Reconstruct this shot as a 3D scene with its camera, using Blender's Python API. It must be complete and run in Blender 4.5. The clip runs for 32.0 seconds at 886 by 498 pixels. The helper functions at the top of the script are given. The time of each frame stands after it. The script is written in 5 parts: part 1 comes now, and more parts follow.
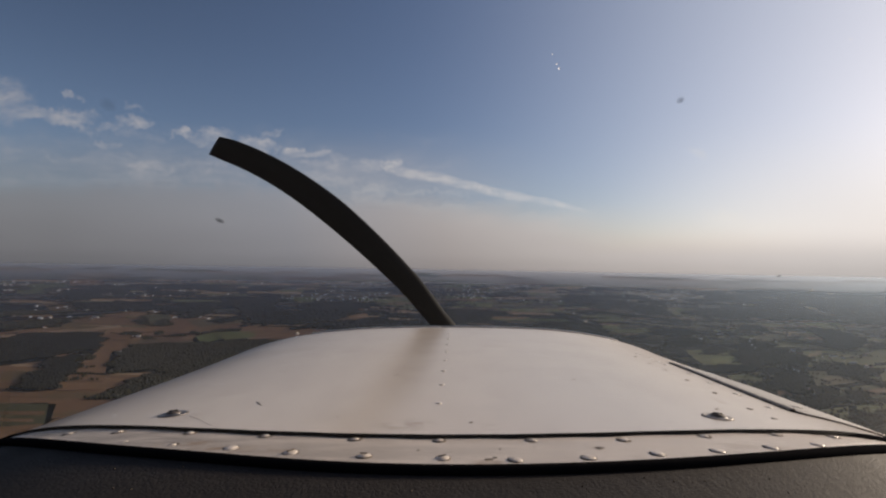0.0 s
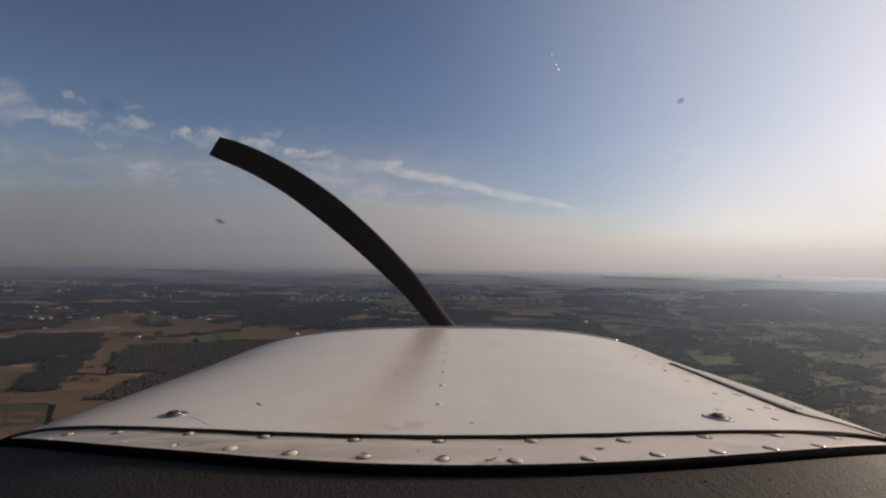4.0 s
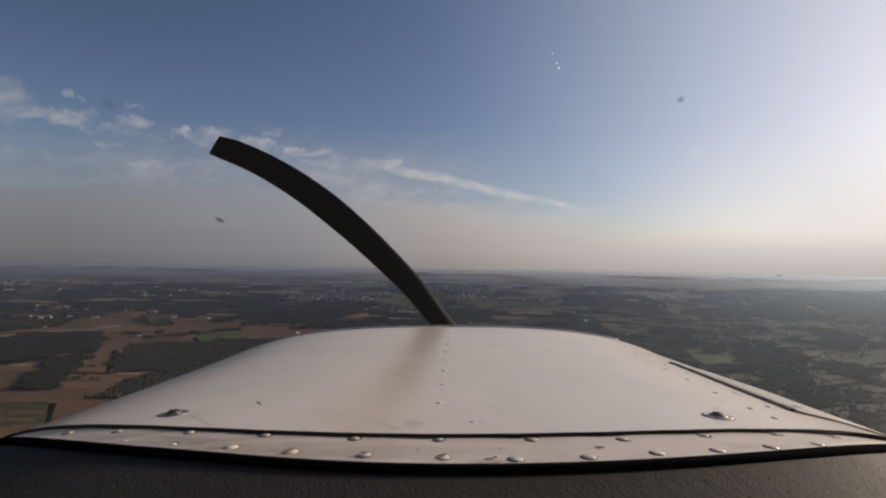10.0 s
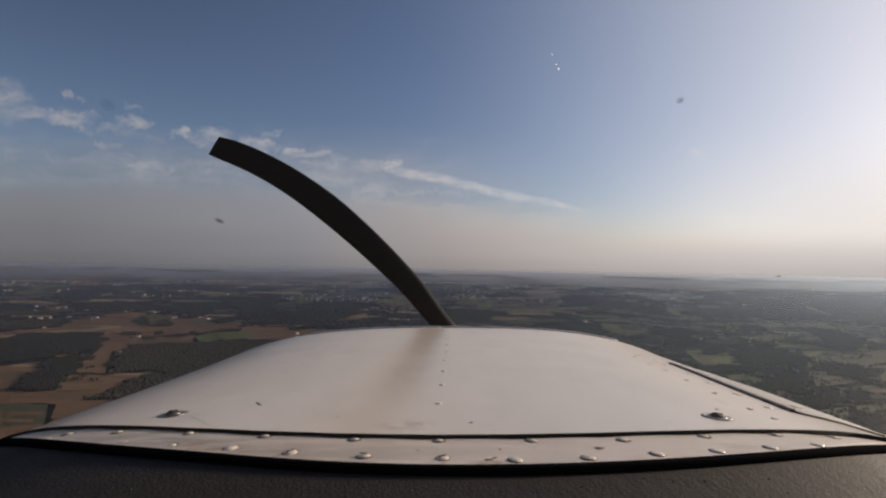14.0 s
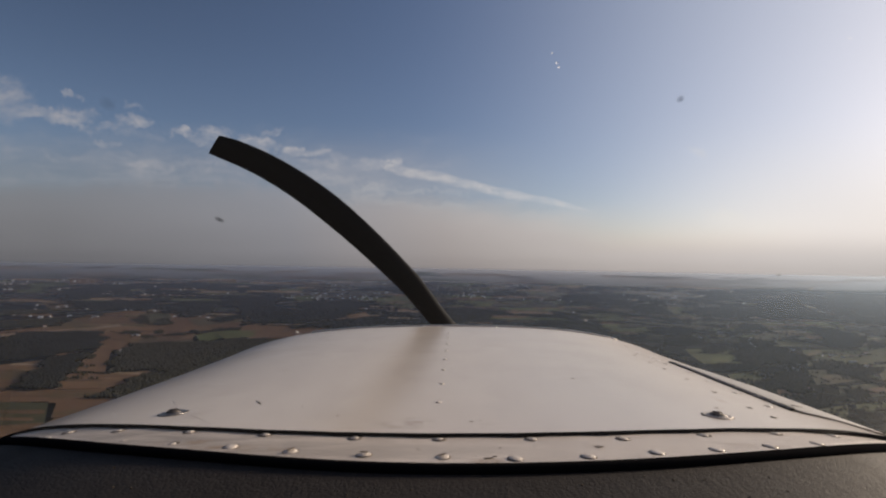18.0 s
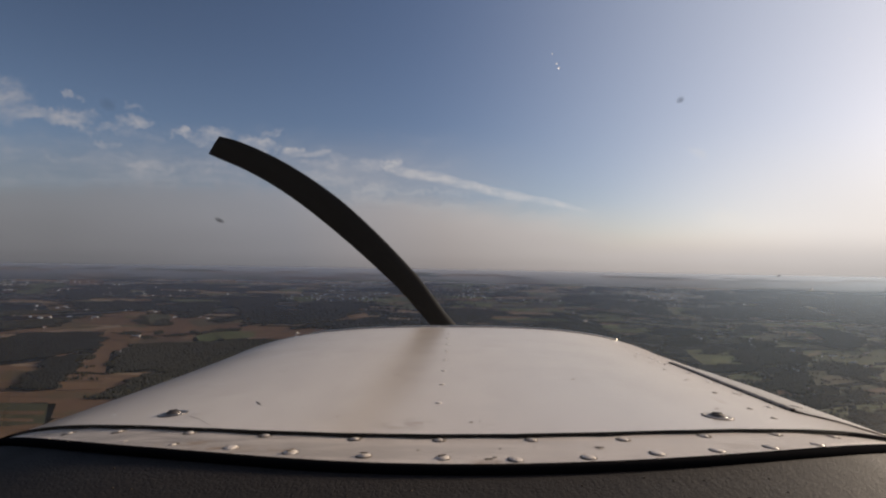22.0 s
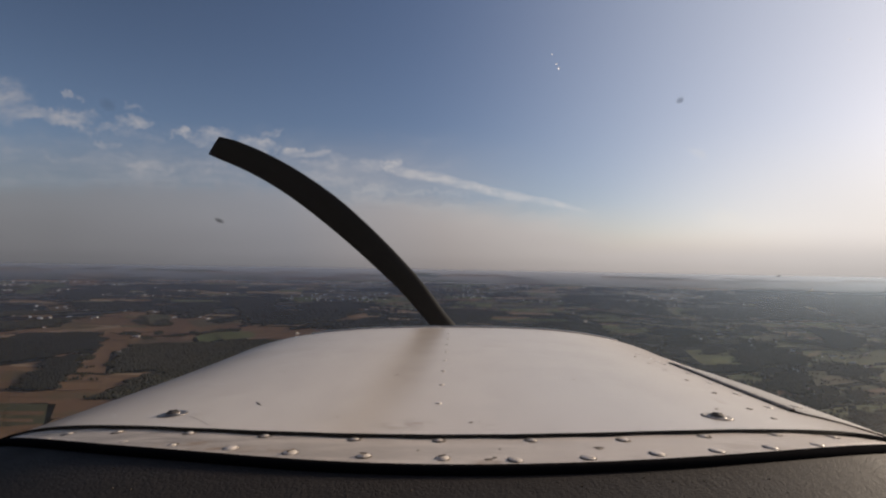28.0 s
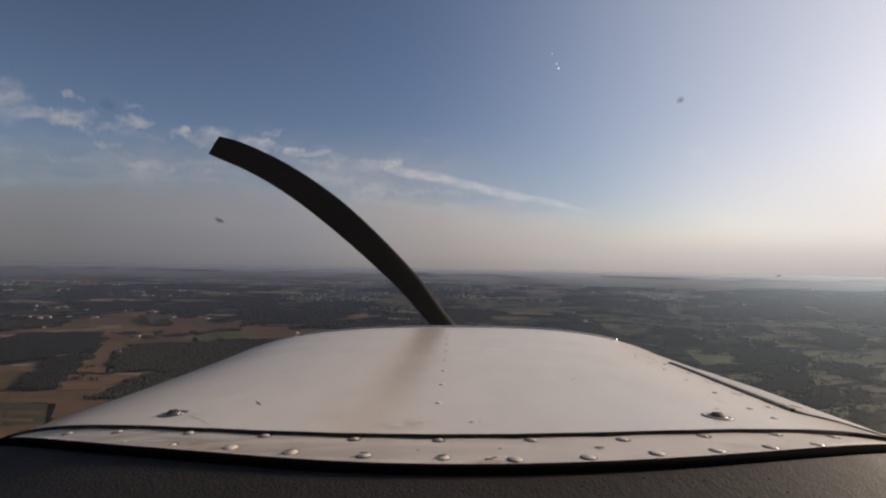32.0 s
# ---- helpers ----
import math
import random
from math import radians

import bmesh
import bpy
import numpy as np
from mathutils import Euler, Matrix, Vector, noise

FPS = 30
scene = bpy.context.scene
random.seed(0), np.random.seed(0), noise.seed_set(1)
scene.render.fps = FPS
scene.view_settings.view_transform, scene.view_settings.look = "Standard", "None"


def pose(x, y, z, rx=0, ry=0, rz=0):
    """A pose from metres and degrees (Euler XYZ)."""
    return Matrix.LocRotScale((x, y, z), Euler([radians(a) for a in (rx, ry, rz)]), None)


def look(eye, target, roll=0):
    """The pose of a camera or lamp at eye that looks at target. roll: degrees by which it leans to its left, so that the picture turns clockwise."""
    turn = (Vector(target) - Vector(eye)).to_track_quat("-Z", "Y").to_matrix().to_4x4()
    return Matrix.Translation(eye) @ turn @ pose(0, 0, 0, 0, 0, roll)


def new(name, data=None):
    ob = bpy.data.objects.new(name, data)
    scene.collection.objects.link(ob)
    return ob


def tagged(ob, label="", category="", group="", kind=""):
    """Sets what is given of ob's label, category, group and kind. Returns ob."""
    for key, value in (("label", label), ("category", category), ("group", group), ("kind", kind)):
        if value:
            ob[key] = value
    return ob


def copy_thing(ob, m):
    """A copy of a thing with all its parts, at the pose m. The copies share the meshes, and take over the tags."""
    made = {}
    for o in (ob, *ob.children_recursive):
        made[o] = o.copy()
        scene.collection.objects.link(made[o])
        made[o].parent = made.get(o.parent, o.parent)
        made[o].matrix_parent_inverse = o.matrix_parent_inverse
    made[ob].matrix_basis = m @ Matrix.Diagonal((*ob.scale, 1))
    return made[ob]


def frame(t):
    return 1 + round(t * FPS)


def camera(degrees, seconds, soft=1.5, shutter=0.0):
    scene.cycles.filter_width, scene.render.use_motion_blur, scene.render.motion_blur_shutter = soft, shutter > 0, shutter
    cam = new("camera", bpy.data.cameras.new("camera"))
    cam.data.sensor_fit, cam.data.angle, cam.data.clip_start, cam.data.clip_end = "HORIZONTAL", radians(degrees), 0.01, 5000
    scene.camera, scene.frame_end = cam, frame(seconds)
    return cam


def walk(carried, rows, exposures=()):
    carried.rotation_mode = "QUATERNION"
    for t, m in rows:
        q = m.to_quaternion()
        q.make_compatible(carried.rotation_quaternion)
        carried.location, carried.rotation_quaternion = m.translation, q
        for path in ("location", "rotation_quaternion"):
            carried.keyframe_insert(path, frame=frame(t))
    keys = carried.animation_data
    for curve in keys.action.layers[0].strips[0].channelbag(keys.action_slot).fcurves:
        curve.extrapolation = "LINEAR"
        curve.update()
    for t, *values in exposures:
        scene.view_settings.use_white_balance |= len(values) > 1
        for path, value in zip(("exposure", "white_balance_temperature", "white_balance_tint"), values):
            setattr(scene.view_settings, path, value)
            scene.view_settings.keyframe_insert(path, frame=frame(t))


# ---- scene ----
# ---- camera and its way: it sits on the glareshield of a light aircraft, only shaken by the engine ----
EYE = Vector((0.0, 0.0, 350.0))
CLIMB, LEAN = 2.12, 0.95
cam = camera(83.0, 32.0, soft=2.2)
BASE = look(EYE, EYE + Vector((0, math.cos(radians(CLIMB)), math.sin(radians(CLIMB)))), LEAN)
# airframe axes: x right, y ahead, z up, origin at the lens
AIR = BASE @ Matrix(((1, 0, 0, 0), (0, 0, 1, 0), (0, -1, 0, 0), (0, 0, 0, 1)))
SHAKE = (
    (0, -0.007, 0.009),
    (0.5, -0.024, 0.009),
    (1, -0.024, -0.007),
    (1.5, -0.056, -0.007),
    (2, -0.056, -0.105),
    (2.5, -0.056, -0.073),
    (3, 0.009, 0.01),
    (3.5, -0.007, 0.059),
    (5.5, 0.074, 0.076),
    (6, -0.024, 0.01),
    (6.5, -0.123, -0.121),
    (7, -0.189, -0.089),
    (7.5, -0.106, 0.044),
    (8, -0.072, 0.044),
    (8.5, 0.042, 0.044),
    (9, 0.059, 0.044),
    (9.5, 0.042, -0.022),
    (10, 0.01, -0.055),
    (10.5, 0.042, -0.007),
    (11, 0.042, 0.009),
    (11.5, 0.076, 0.01),
    (12, 0.042, 0.027),
    (12.5, 0.059, -0.072),
    (13, 0.141, -0.137),
    (13.5, 0.058, 0.027),
    (14, -0.024, 0.027),
    (14.5, -0.056, 0.093),
    (16.5, 0.025, 0.093),
    (17, 0.025, 0.044),
    (17.5, -0.024, -0.187),
    (18, -0.024, -0.105),
    (18.5, -0.007, -0.007),
    (19, 0.025, -0.007),
    (19.5, -0.007, -0.073),
    (20, 0.009, 0.093),
    (20.5, -0.024, 0.06),
    (21, 0.009, 0.027),
    (21.5, 0.009, -0.007),
    (22, -0.024, -0.023),
    (22.5, 0.025, -0.006),
    (23, 0.025, 0.093),
    (23.5, -0.04, 0.01),
    (24, -0.04, -0.055),
    (24.5, 0.025, 0.076),
    (25, 0.025, 0.093),
    (25.5, -0.007, 0.01),
    (27.5, -0.024, 0.093),
    (28, -0.04, 0.01),
    (28.5, 0.025, 0.027),
    (29, 0.025, 0.009),
    (29.5, 0.057, -0.007),
    (30, 0.074, -0.088),
    (30.5, 0.025, -0.055),
    (31, -0.007, 0.009),
    (31.5, 0.009, 0.044),
    (32, -0.024, -0.022),
)
walk(cam, [(t, BASE @ pose(0, 0, 0, up, left, 0)) for t, left, up in SHAKE])

# ---- sky and sun ----
SUN_AZ, SUN_EL = 65.0, 16.0
SUN_DIR = Vector((math.sin(radians(SUN_AZ)) * math.cos(radians(SUN_EL)), math.cos(radians(SUN_AZ)) * math.cos(radians(SUN_EL)), math.sin(radians(SUN_EL))))
lamp = bpy.data.lights.new("sun", "SUN")
lamp.energy, lamp.angle, lamp.color = 5.3, radians(8.0), (1.0, 0.82, 0.63)
sun = new("sun", lamp)
sun.matrix_world = look(SUN_DIR * 900, (0, 0, 0))
scene.view_settings.exposure = 0.04


class Nodes:
    """A node tree with short calls for its nodes."""

    def __init__(self, tree):
        self.t = tree
        tree.nodes.clear()

    def put(self, kind, props=None, **inputs):
        n = self.t.nodes.new(kind)
        for k, v in (props or {}).items():
            setattr(n, k, v)
        for k, v in inputs.items():
            self.set(n, k.replace("_", " "), v)
        return n

    def set(self, n, k, v):
        sock = n.inputs[int(k)] if k.isdigit() else n.inputs[k]
        if hasattr(v, "is_output"):
            self.t.links.new(v, sock)
        elif v is not None:
            sock.default_value = v

    def m(self, op, a, b=None, c=None, clamp=False):
        n = self.t.nodes.new("ShaderNodeMath")
        n.operation, n.use_clamp = op, clamp
        for i, v in enumerate((a, b, c)):
            self.set(n, str(i), v)
        return n.outputs[0]

    def vm(self, op, a, b=None, out=0):
        n = self.t.nodes.new("ShaderNodeVectorMath")
        n.operation = op
        self.set(n, "0", a)
        self.set(n, "1", b)
        return n.outputs[out]

    def noise(self, vec, scale, detail=4, rough=0.55, out=0):
        n = self.put("ShaderNodeTexNoise", None, Vector=vec, Scale=scale, Detail=detail, Roughness=rough)
        return n.outputs[out]

    def step(self, v, lo, hi, a=0.0, b=1.0):
        n = self.put("ShaderNodeMapRange", {"interpolation_type": "SMOOTHSTEP"})
        for i, x in enumerate((v, lo, hi, a, b)):
            self.set(n, str(i), x)
        return n.outputs[0]

    def mix(self, f, a, b, blend="MIX"):
        n = self.t.nodes.new("ShaderNodeMix")
        n.data_type, n.blend_type = "RGBA", blend
        for i, v in ((0, f), (6, a), (7, b)):
            self.set(n, str(i), v if hasattr(v, "is_output") or i == 0 else (*v, 1)[:4])
        return n.outputs[2]

    def ramp(self, f, stops):
        n = self.put("ShaderNodeValToRGB", None, Fac=f)
        e = n.color_ramp.elements
        while len(e) < len(stops):
            e.new(0.5)
        for el, (p, c) in zip(e, stops):
            el.position, el.color = p, (*c, 1)
        return n.outputs[0]


world = bpy.data.worlds.new("world")
scene.world = world
world.use_nodes = True
N = Nodes(world.node_tree)
gaze = N.put("ShaderNodeTexCoord").outputs["Generated"]
sky = N.put("ShaderNodeTexSky", {"sky_type": "NISHITA", "sun_disc": False, "sun_elevation": radians(SUN_EL), "sun_rotation": radians(SUN_AZ),
                                 "altitude": 350, "air_density": 1.0, "dust_density": 1.7, "ozone_density": 2.0}).outputs[0]
sky = N.vm("MULTIPLY", N.put("ShaderNodeGamma", None, Color=sky, Gamma=1.03).outputs[0], (1.175, 1.08, 1.165))
xyz = N.put("ShaderNodeSeparateXYZ", None, Vector=gaze)
ahead = N.m("MAXIMUM", xyz.outputs[1], 0.05)
cs = N.m("DIVIDE", xyz.outputs[0], ahead)
ct = N.m("DIVIDE", xyz.outputs[2], ahead)
flat = N.put("ShaderNodeCombineXYZ", None, X=cs, Y=ct, Z=0.0).outputs[0]
# ragged air: the cloud coordinates are pushed about by noise at two scales
curl = N.vm("SUBTRACT", N.noise(flat, 14.0, 5, 0.6, 1), (0.5, 0.5, 0.5))
fray = N.vm("SUBTRACT", N.noise(flat, 48.0, 4, 0.65, 1), (0.5, 0.5, 0.5))
torn = N.vm("ADD", N.vm("ADD", flat, N.vm("MULTIPLY", curl, (0.085, 0.050, 0.0))), N.vm("MULTIPLY", fray, (0.050, 0.036, 0.0)))
txyz = N.put("ShaderNodeSeparateXYZ", None, Vector=torn)
ts_, tt_ = txyz.outputs[0], txyz.outputs[1]
cxyz = N.put("ShaderNodeSeparateXYZ", None, Vector=N.vm("ADD", flat, N.vm("MULTIPLY", curl, (0.05, 0.016, 0.0))))
calm_s, calm_t = cxyz.outputs[0], cxyz.outputs[1]
wisp = N.step(N.noise(N.vm("MULTIPLY", flat, (1.0, 2.2, 1.0)), 24.0, 7, 0.70), 0.34, 0.70)


def puff(s, t, w, h, tilt, strength, calm=False):
    """One cloud of the broken row, as a torn patch of brightness in the sky."""
    c, k = math.cos(radians(tilt)), math.sin(radians(tilt))
    a, b = N.m("SUBTRACT", calm_s if calm else ts_, s), N.m("SUBTRACT", calm_t if calm else tt_, t)
    u = N.m("DIVIDE", N.m("ADD", N.m("MULTIPLY", a, c), N.m("MULTIPLY", b, k)), w)
    v = N.m("DIVIDE", N.m("SUBTRACT", N.m("MULTIPLY", b, c), N.m("MULTIPLY", a, k)), h)
    d = N.m("ADD", N.m("MULTIPLY", u, u), N.m("MULTIPLY", v, v))
    return N.m("MULTIPLY", N.step(d, 1.5, 0.0), strength)


cover = 0.0
for row in ((-0.880, 0.322, 0.048, 0.046, -20, 0.62), (-0.831, 0.297, 0.072, 0.016, -8, 0.66), (-0.77, 0.292, 0.062, 0.019, -4, 0.80), (-0.733, 0.275, 0.041, 0.01, -30, 0.42), (-0.767, 0.342, 0.016, 0.009, -30, 0.6), (-0.742, 0.332, 0.01, 0.007, -30, 0.5),
            (-0.669, 0.273, 0.029, 0.01, 12, 0.5), (-0.629, 0.283, 0.045, 0.014, -4, 0.8), (-0.621, 0.312, 0.029, 0.006, -6, 0.42), (-0.681, 0.236, 0.025, 0.009, 0, 0.42), (-0.623, 0.258, 0.068, 0.011, -10, 0.25), (-0.53, 0.264, 0.029, 0.01, -8, 0.78),
            (-0.468, 0.262, 0.032, 0.015, 4, 0.8), (-0.491, 0.246, 0.045, 0.009, -14, 0.4), (-0.373, 0.245, 0.052, 0.015, -6, 0.85), (-0.35, 0.268, 0.023, 0.008, 20, 0.5), (-0.299, 0.231, 0.021, 0.012, 0, 0.85), (-0.258, 0.225, 0.03, 0.008, -3, 0.7),
            (-0.27, 0.204, 0.034, 0.009, -20, 0.3), (-0.153, 0.206, 0.045, 0.016, -2, 0.45), (-0.105, 0.207, 0.029, 0.017, -20, 0.75), (-0.025, 0.181, 0.102, 0.012, -10.5, 0.72, True), (0.089, 0.158, 0.124, 0.01, -11.5, 0.66, True), (0.202, 0.135, 0.102, 0.007, -11.5, 0.5, True),
            (-0.149, 0.147, 0.038, 0.016, 8, 0.4), (0.5, 0.235, 0.023, 0.008, -25, 0.4), (0.565, 0.108, 0.060, 0.018, -8, 0.55), (0.66, 0.092, 0.05, 0.012, 4, 0.4)):
    cover = N.m("MAXIMUM", cover, puff(*row))
# veils between the row and the haze bank
veil = N.m("MULTIPLY", N.step(N.noise(N.vm("MULTIPLY", torn, (1.0, 2.6, 1.0)), 7.0, 6, 0.6), 0.42, 0.75), N.m("MULTIPLY", N.m("MULTIPLY", N.step(ct, 0.30, 0.20), N.step(ct, 0.12, 0.19)), N.step(cs, 0.25, -0.45)))
cover = N.m("MULTIPLY", N.m("MAXIMUM", cover, N.m("MULTIPLY", veil, 0.66)), N.m("MULTIPLY_ADD", wisp, 0.72, 0.28), clamp=True)
towards = N.vm("DOT_PRODUCT", gaze, tuple(SUN_DIR), 1)
glow = N.m("DIVIDE", N.m("ADD", towards, 0.2), 1.2, clamp=True)
sky = N.vm("SCALE", sky, None)
N.set(sky.node, "Scale", N.m("SUBTRACT", N.step(towards, -0.95, -0.25, 0.42, 1.0), N.m("MULTIPLY", N.m("MULTIPLY", N.step(ct, 0.22, 0.60), N.step(towards, 0.55, -0.15)), 0.20)))
thin = N.m("MULTIPLY", N.m("POWER", N.m("DIVIDE", N.m("SUBTRACT", towards, 0.32), 0.68, clamp=True), 2.6), 0.55)
sky = N.mix(thin, sky, (13.6, 13.75, 14.3))
# near the sun the low air is milky, not golden
milk = N.m("MULTIPLY", N.m("MULTIPLY", N.step(ct, 0.34, 0.06), N.step(cs, 0.30, 0.85)), 0.80)
sky = N.mix(milk, sky, (10.9, 10.35, 10.3))
rim = N.m("SUBTRACT", N.m("SUBTRACT", 0.131, N.m("MULTIPLY", cs, 0.130)), N.m("MULTIPLY", N.m("MULTIPLY", cs, cs), 0.110))
bank = N.step(N.m("SUBTRACT", N.m("ADD", ct, N.m("MULTIPLY", N.m("SUBTRACT", N.noise(N.vm("MULTIPLY", torn, (0.7, 2.4, 1.0)), 8.0, 7, 0.62), 0.5), 0.085)), rim), N.step(cs, 0.0, 0.8, 0.046, 0.105), N.step(cs, 0.0, 0.8, -0.046, -0.11))
bank = N.m("MULTIPLY", N.m("MAXIMUM", bank, N.step(ct, 0.10, 0.025)), N.step(ct, 0.17, 0.05, 0.80, 0.95))
bank = N.m("MAXIMUM", bank, N.m("MULTIPLY", N.m("MULTIPLY", N.step(ct, 0.29, 0.16), N.step(cs, 0.30, -0.25)), 0.42))
crest = N.m("SUBTRACT", N.m("ADD", ct, N.m("MULTIPLY", cs, 0.02)), rim)
streak = N.m("MULTIPLY", N.step(N.noise(N.vm("MULTIPLY", torn, (0.8, 4.5, 1.0)), 7.0, 6, 0.65), 0.42, 0.72), N.m("MULTIPLY", N.step(crest, 0.075, 0.0), N.step(crest, -0.055, 0.0)))
streak = N.m("MULTIPLY", N.m("MULTIPLY", streak, 0.36), N.step(cs, 0.55, -0.1))
bank_tint = N.ramp(glow, ((0.0, (2.6, 2.58, 2.8)), (0.29, (3.5, 3.44, 3.76)), (0.52, (5.4, 4.85, 4.75)), (0.82, (8.9, 8.15, 7.85)), (1.0, (9.9, 9.2, 8.8))))
puff_tint = N.ramp(glow, ((0.0, (5.3, 5.15, 5.4)), (0.5, (7.9, 7.4, 7.3)), (1.0, (13.0, 12.4, 11.6))))
bank_tint = N.vm("SCALE", bank_tint, None)
N.set(bank_tint.node, "Scale", N.m("ADD", N.m("MULTIPLY", N.step(ct, 0.0, 0.13, 0.90, 1.10), N.step(ct, -0.008, 0.032, 0.85, 1.0)), N.m("MULTIPLY", N.m("SUBTRACT", N.noise(N.vm("MULTIPLY", flat, (1.0, 4.0, 1.0)), 5.0, 4), 0.5), 0.10)))
seen_sky = N.mix(N.m("MULTIPLY", bank, N.step(xyz.outputs[1], -0.3, 0.1)), sky, bank_tint)
seen_sky = N.mix(N.m("MULTIPLY", streak, N.step(xyz.outputs[1], 0.02, 0.2)), seen_sky, puff_tint)
seen_sky = N.mix(N.m("MULTIPLY", cover, N.step(xyz.outputs[1], 0.02, 0.2)), seen_sky, puff_tint)
back = N.put("ShaderNodeBackground", None, Color=seen_sky, Strength=0.07)
N.put("ShaderNodeOutputWorld", None, Surface=back.outputs[0])


# ---- materials ----
def surface(name, base, rough=0.6, metal=0.0, grain=30.0, spread=0.15, patch=4.0, bump=0.1, bump_scale=None, spec=0.5, island=0.0, objects=0.0, coat=0.0, space="Object"):
    """A plain surface with grain and larger patches in its colour, roughness and relief."""
    mat = bpy.data.materials.new(name)
    mat.use_nodes = True
    n = Nodes(mat.node_tree)
    co = n.put("ShaderNodeTexCoord").outputs[space]
    fine, wide = n.noise(co, grain, 5), n.noise(co, patch, 4)
    lvl = n.m("ADD", n.m("MULTIPLY", n.m("SUBTRACT", fine, 0.5), spread * 2), n.m("MULTIPLY_ADD", n.m("SUBTRACT", wide, 0.5), spread * 2.4, 1.0))
    if island:
        rnd = n.put("ShaderNodeNewGeometry").outputs["Random Per Island"]
        lvl = n.m("ADD", lvl, n.m("MULTIPLY", n.m("SUBTRACT", rnd, 0.5), island * 2))
    if objects:
        rnd = n.put("ShaderNodeObjectInfo").outputs["Random"]
        lvl = n.m("ADD", lvl, n.m("MULTIPLY", n.m("SUBTRACT", rnd, 0.5), objects * 2))
    col = n.vm("SCALE", (*base,), None)
    n.set(col.node, "Scale", lvl)
    bsdf = n.put("ShaderNodeBsdfPrincipled", None, Base_Color=col, Metallic=metal, Coat_Weight=coat, Coat_Roughness=0.12)
    n.set(bsdf, "Roughness", n.m("MULTIPLY_ADD", n.m("SUBTRACT", wide, 0.5), 0.25, rough, clamp=True))
    n.set(bsdf, "Specular IOR Level", spec)
    if bump:
        b = n.put("ShaderNodeBump", None, Strength=bump, Distance=1.0 / (bump_scale or grain) * 0.3, Height=n.noise(co, bump_scale or grain, 4))
        n.set(bsdf, "Normal", b.outputs[0])
    n.put("ShaderNodeOutputMaterial", None, Surface=bsdf.outputs[0])
    return mat


def cowl_paint(name="white_cowl_paint", soiled=0.0):
    """White aircraft paint, a little chalky and oily, with faint rubbed stains."""
    mat = bpy.data.materials.new(name)
    mat.use_nodes = True
    n = Nodes(mat.node_tree)
    co = n.put("ShaderNodeTexCoord").outputs["Object"]
    wide = n.noise(co, 5.0, 5, 0.6)
    smear = n.noise(n.vm("MULTIPLY", co, (9.0, 2.5, 9.0)), 2.0, 5, 0.65)
    spot = n.step(n.noise(co, 60.0, 3, 0.6), 0.69, 0.76)
    oil = n.step(n.noise(co, 11.0, 5, 0.65), 0.60, 0.78)
    col = n.mix(n.m("MULTIPLY", n.step(smear, 0.45, 0.8), 0.35), (0.685, 0.605, 0.53), (0.56, 0.485, 0.42))
    col = n.mix(n.m("MULTIPLY", oil, 0.38), col, (0.47, 0.39, 0.32))
    rub = n.step(n.noise(n.vm("MULTIPLY", co, (1.0, 0.35, 1.0)), 24.0, 6, 0.7), 0.40, 0.75)
    col = n.mix(n.m("MULTIPLY", rub, 0.22), col, (0.47, 0.40, 0.34))
    col = n.mix(n.m("MULTIPLY", spot, 0.25), col, (0.30, 0.26, 0.23))
    if soiled:
        run = n.m("MAXIMUM", 0.35, n.step(n.noise(n.vm("MULTIPLY", co, (1.0, 3.5, 1.0)), 13.0, 6, 0.68), 0.28, 0.64))
        grit = n.step(n.noise(co, 170.0, 4, 0.7), 0.60, 0.70)
        col = n.mix(n.m("MULTIPLY", grit, 0.45), col, (0.20, 0.155, 0.115))
        # brown weight rises towards the left end, so the strip is darker there
        col = n.mix(n.m("MULTIPLY", run, n.step(n.put("ShaderNodeSeparateXYZ", None, Vector=co).outputs[0], 0.10, -0.2, soiled * 0.34, soiled * 1.1)), col, (0.255, 0.22, 0.19))
    blot = n.noise(co, 75.0, 5, 0.7)
    for x, y, w, h, k in ((-0.026, 0.360, 0.026, 0.020, 0.55), (0.2598, 0.466, 0.006, 0.010, 0.6), (0.034, 0.352, 0.010, 0.012, 0.35), (0.0262, 0.2800, 0.013, 0.007, 0.8), (0.0965, 0.3085, 0.010, 0.007, 0.6),
                          (-0.165, 0.3225, 0.030, 0.008, 0.9), (-0.1346, 0.3105, 0.030, 0.006, 0.95), (-0.110, 0.3030, 0.026, 0.006, 0.7), (0.20, 0.3200, 0.040, 0.008, 0.35)):
        off = n.vm("LENGTH", n.vm("MULTIPLY", n.vm("SUBTRACT", co, (x, y, 0.0)), (1 / w, 1 / h, 0.0)), None, 1)
        col = n.mix(n.m("MULTIPLY", n.m("MULTIPLY", n.step(off, 1.15, 0.25), n.step(blot, 0.38, 0.62)), k), col, (0.30, 0.215, 0.14))
    b = n.put("ShaderNodeBump", None, Strength=0.09, Distance=0.01, Height=wide)
    bsdf = n.put("ShaderNodeBsdfPrincipled", None, Base_Color=col, Normal=b.outputs[0])
    n.set(bsdf, "Specular IOR Level", 0.34 if soiled else 0.42)
    n.set(bsdf, "Roughness", n.m("MULTIPLY_ADD", wide, 0.16, 0.30 if soiled else 0.12))
    n.put("ShaderNodeOutputMaterial", None, Surface=bsdf.outputs[0])
    return mat


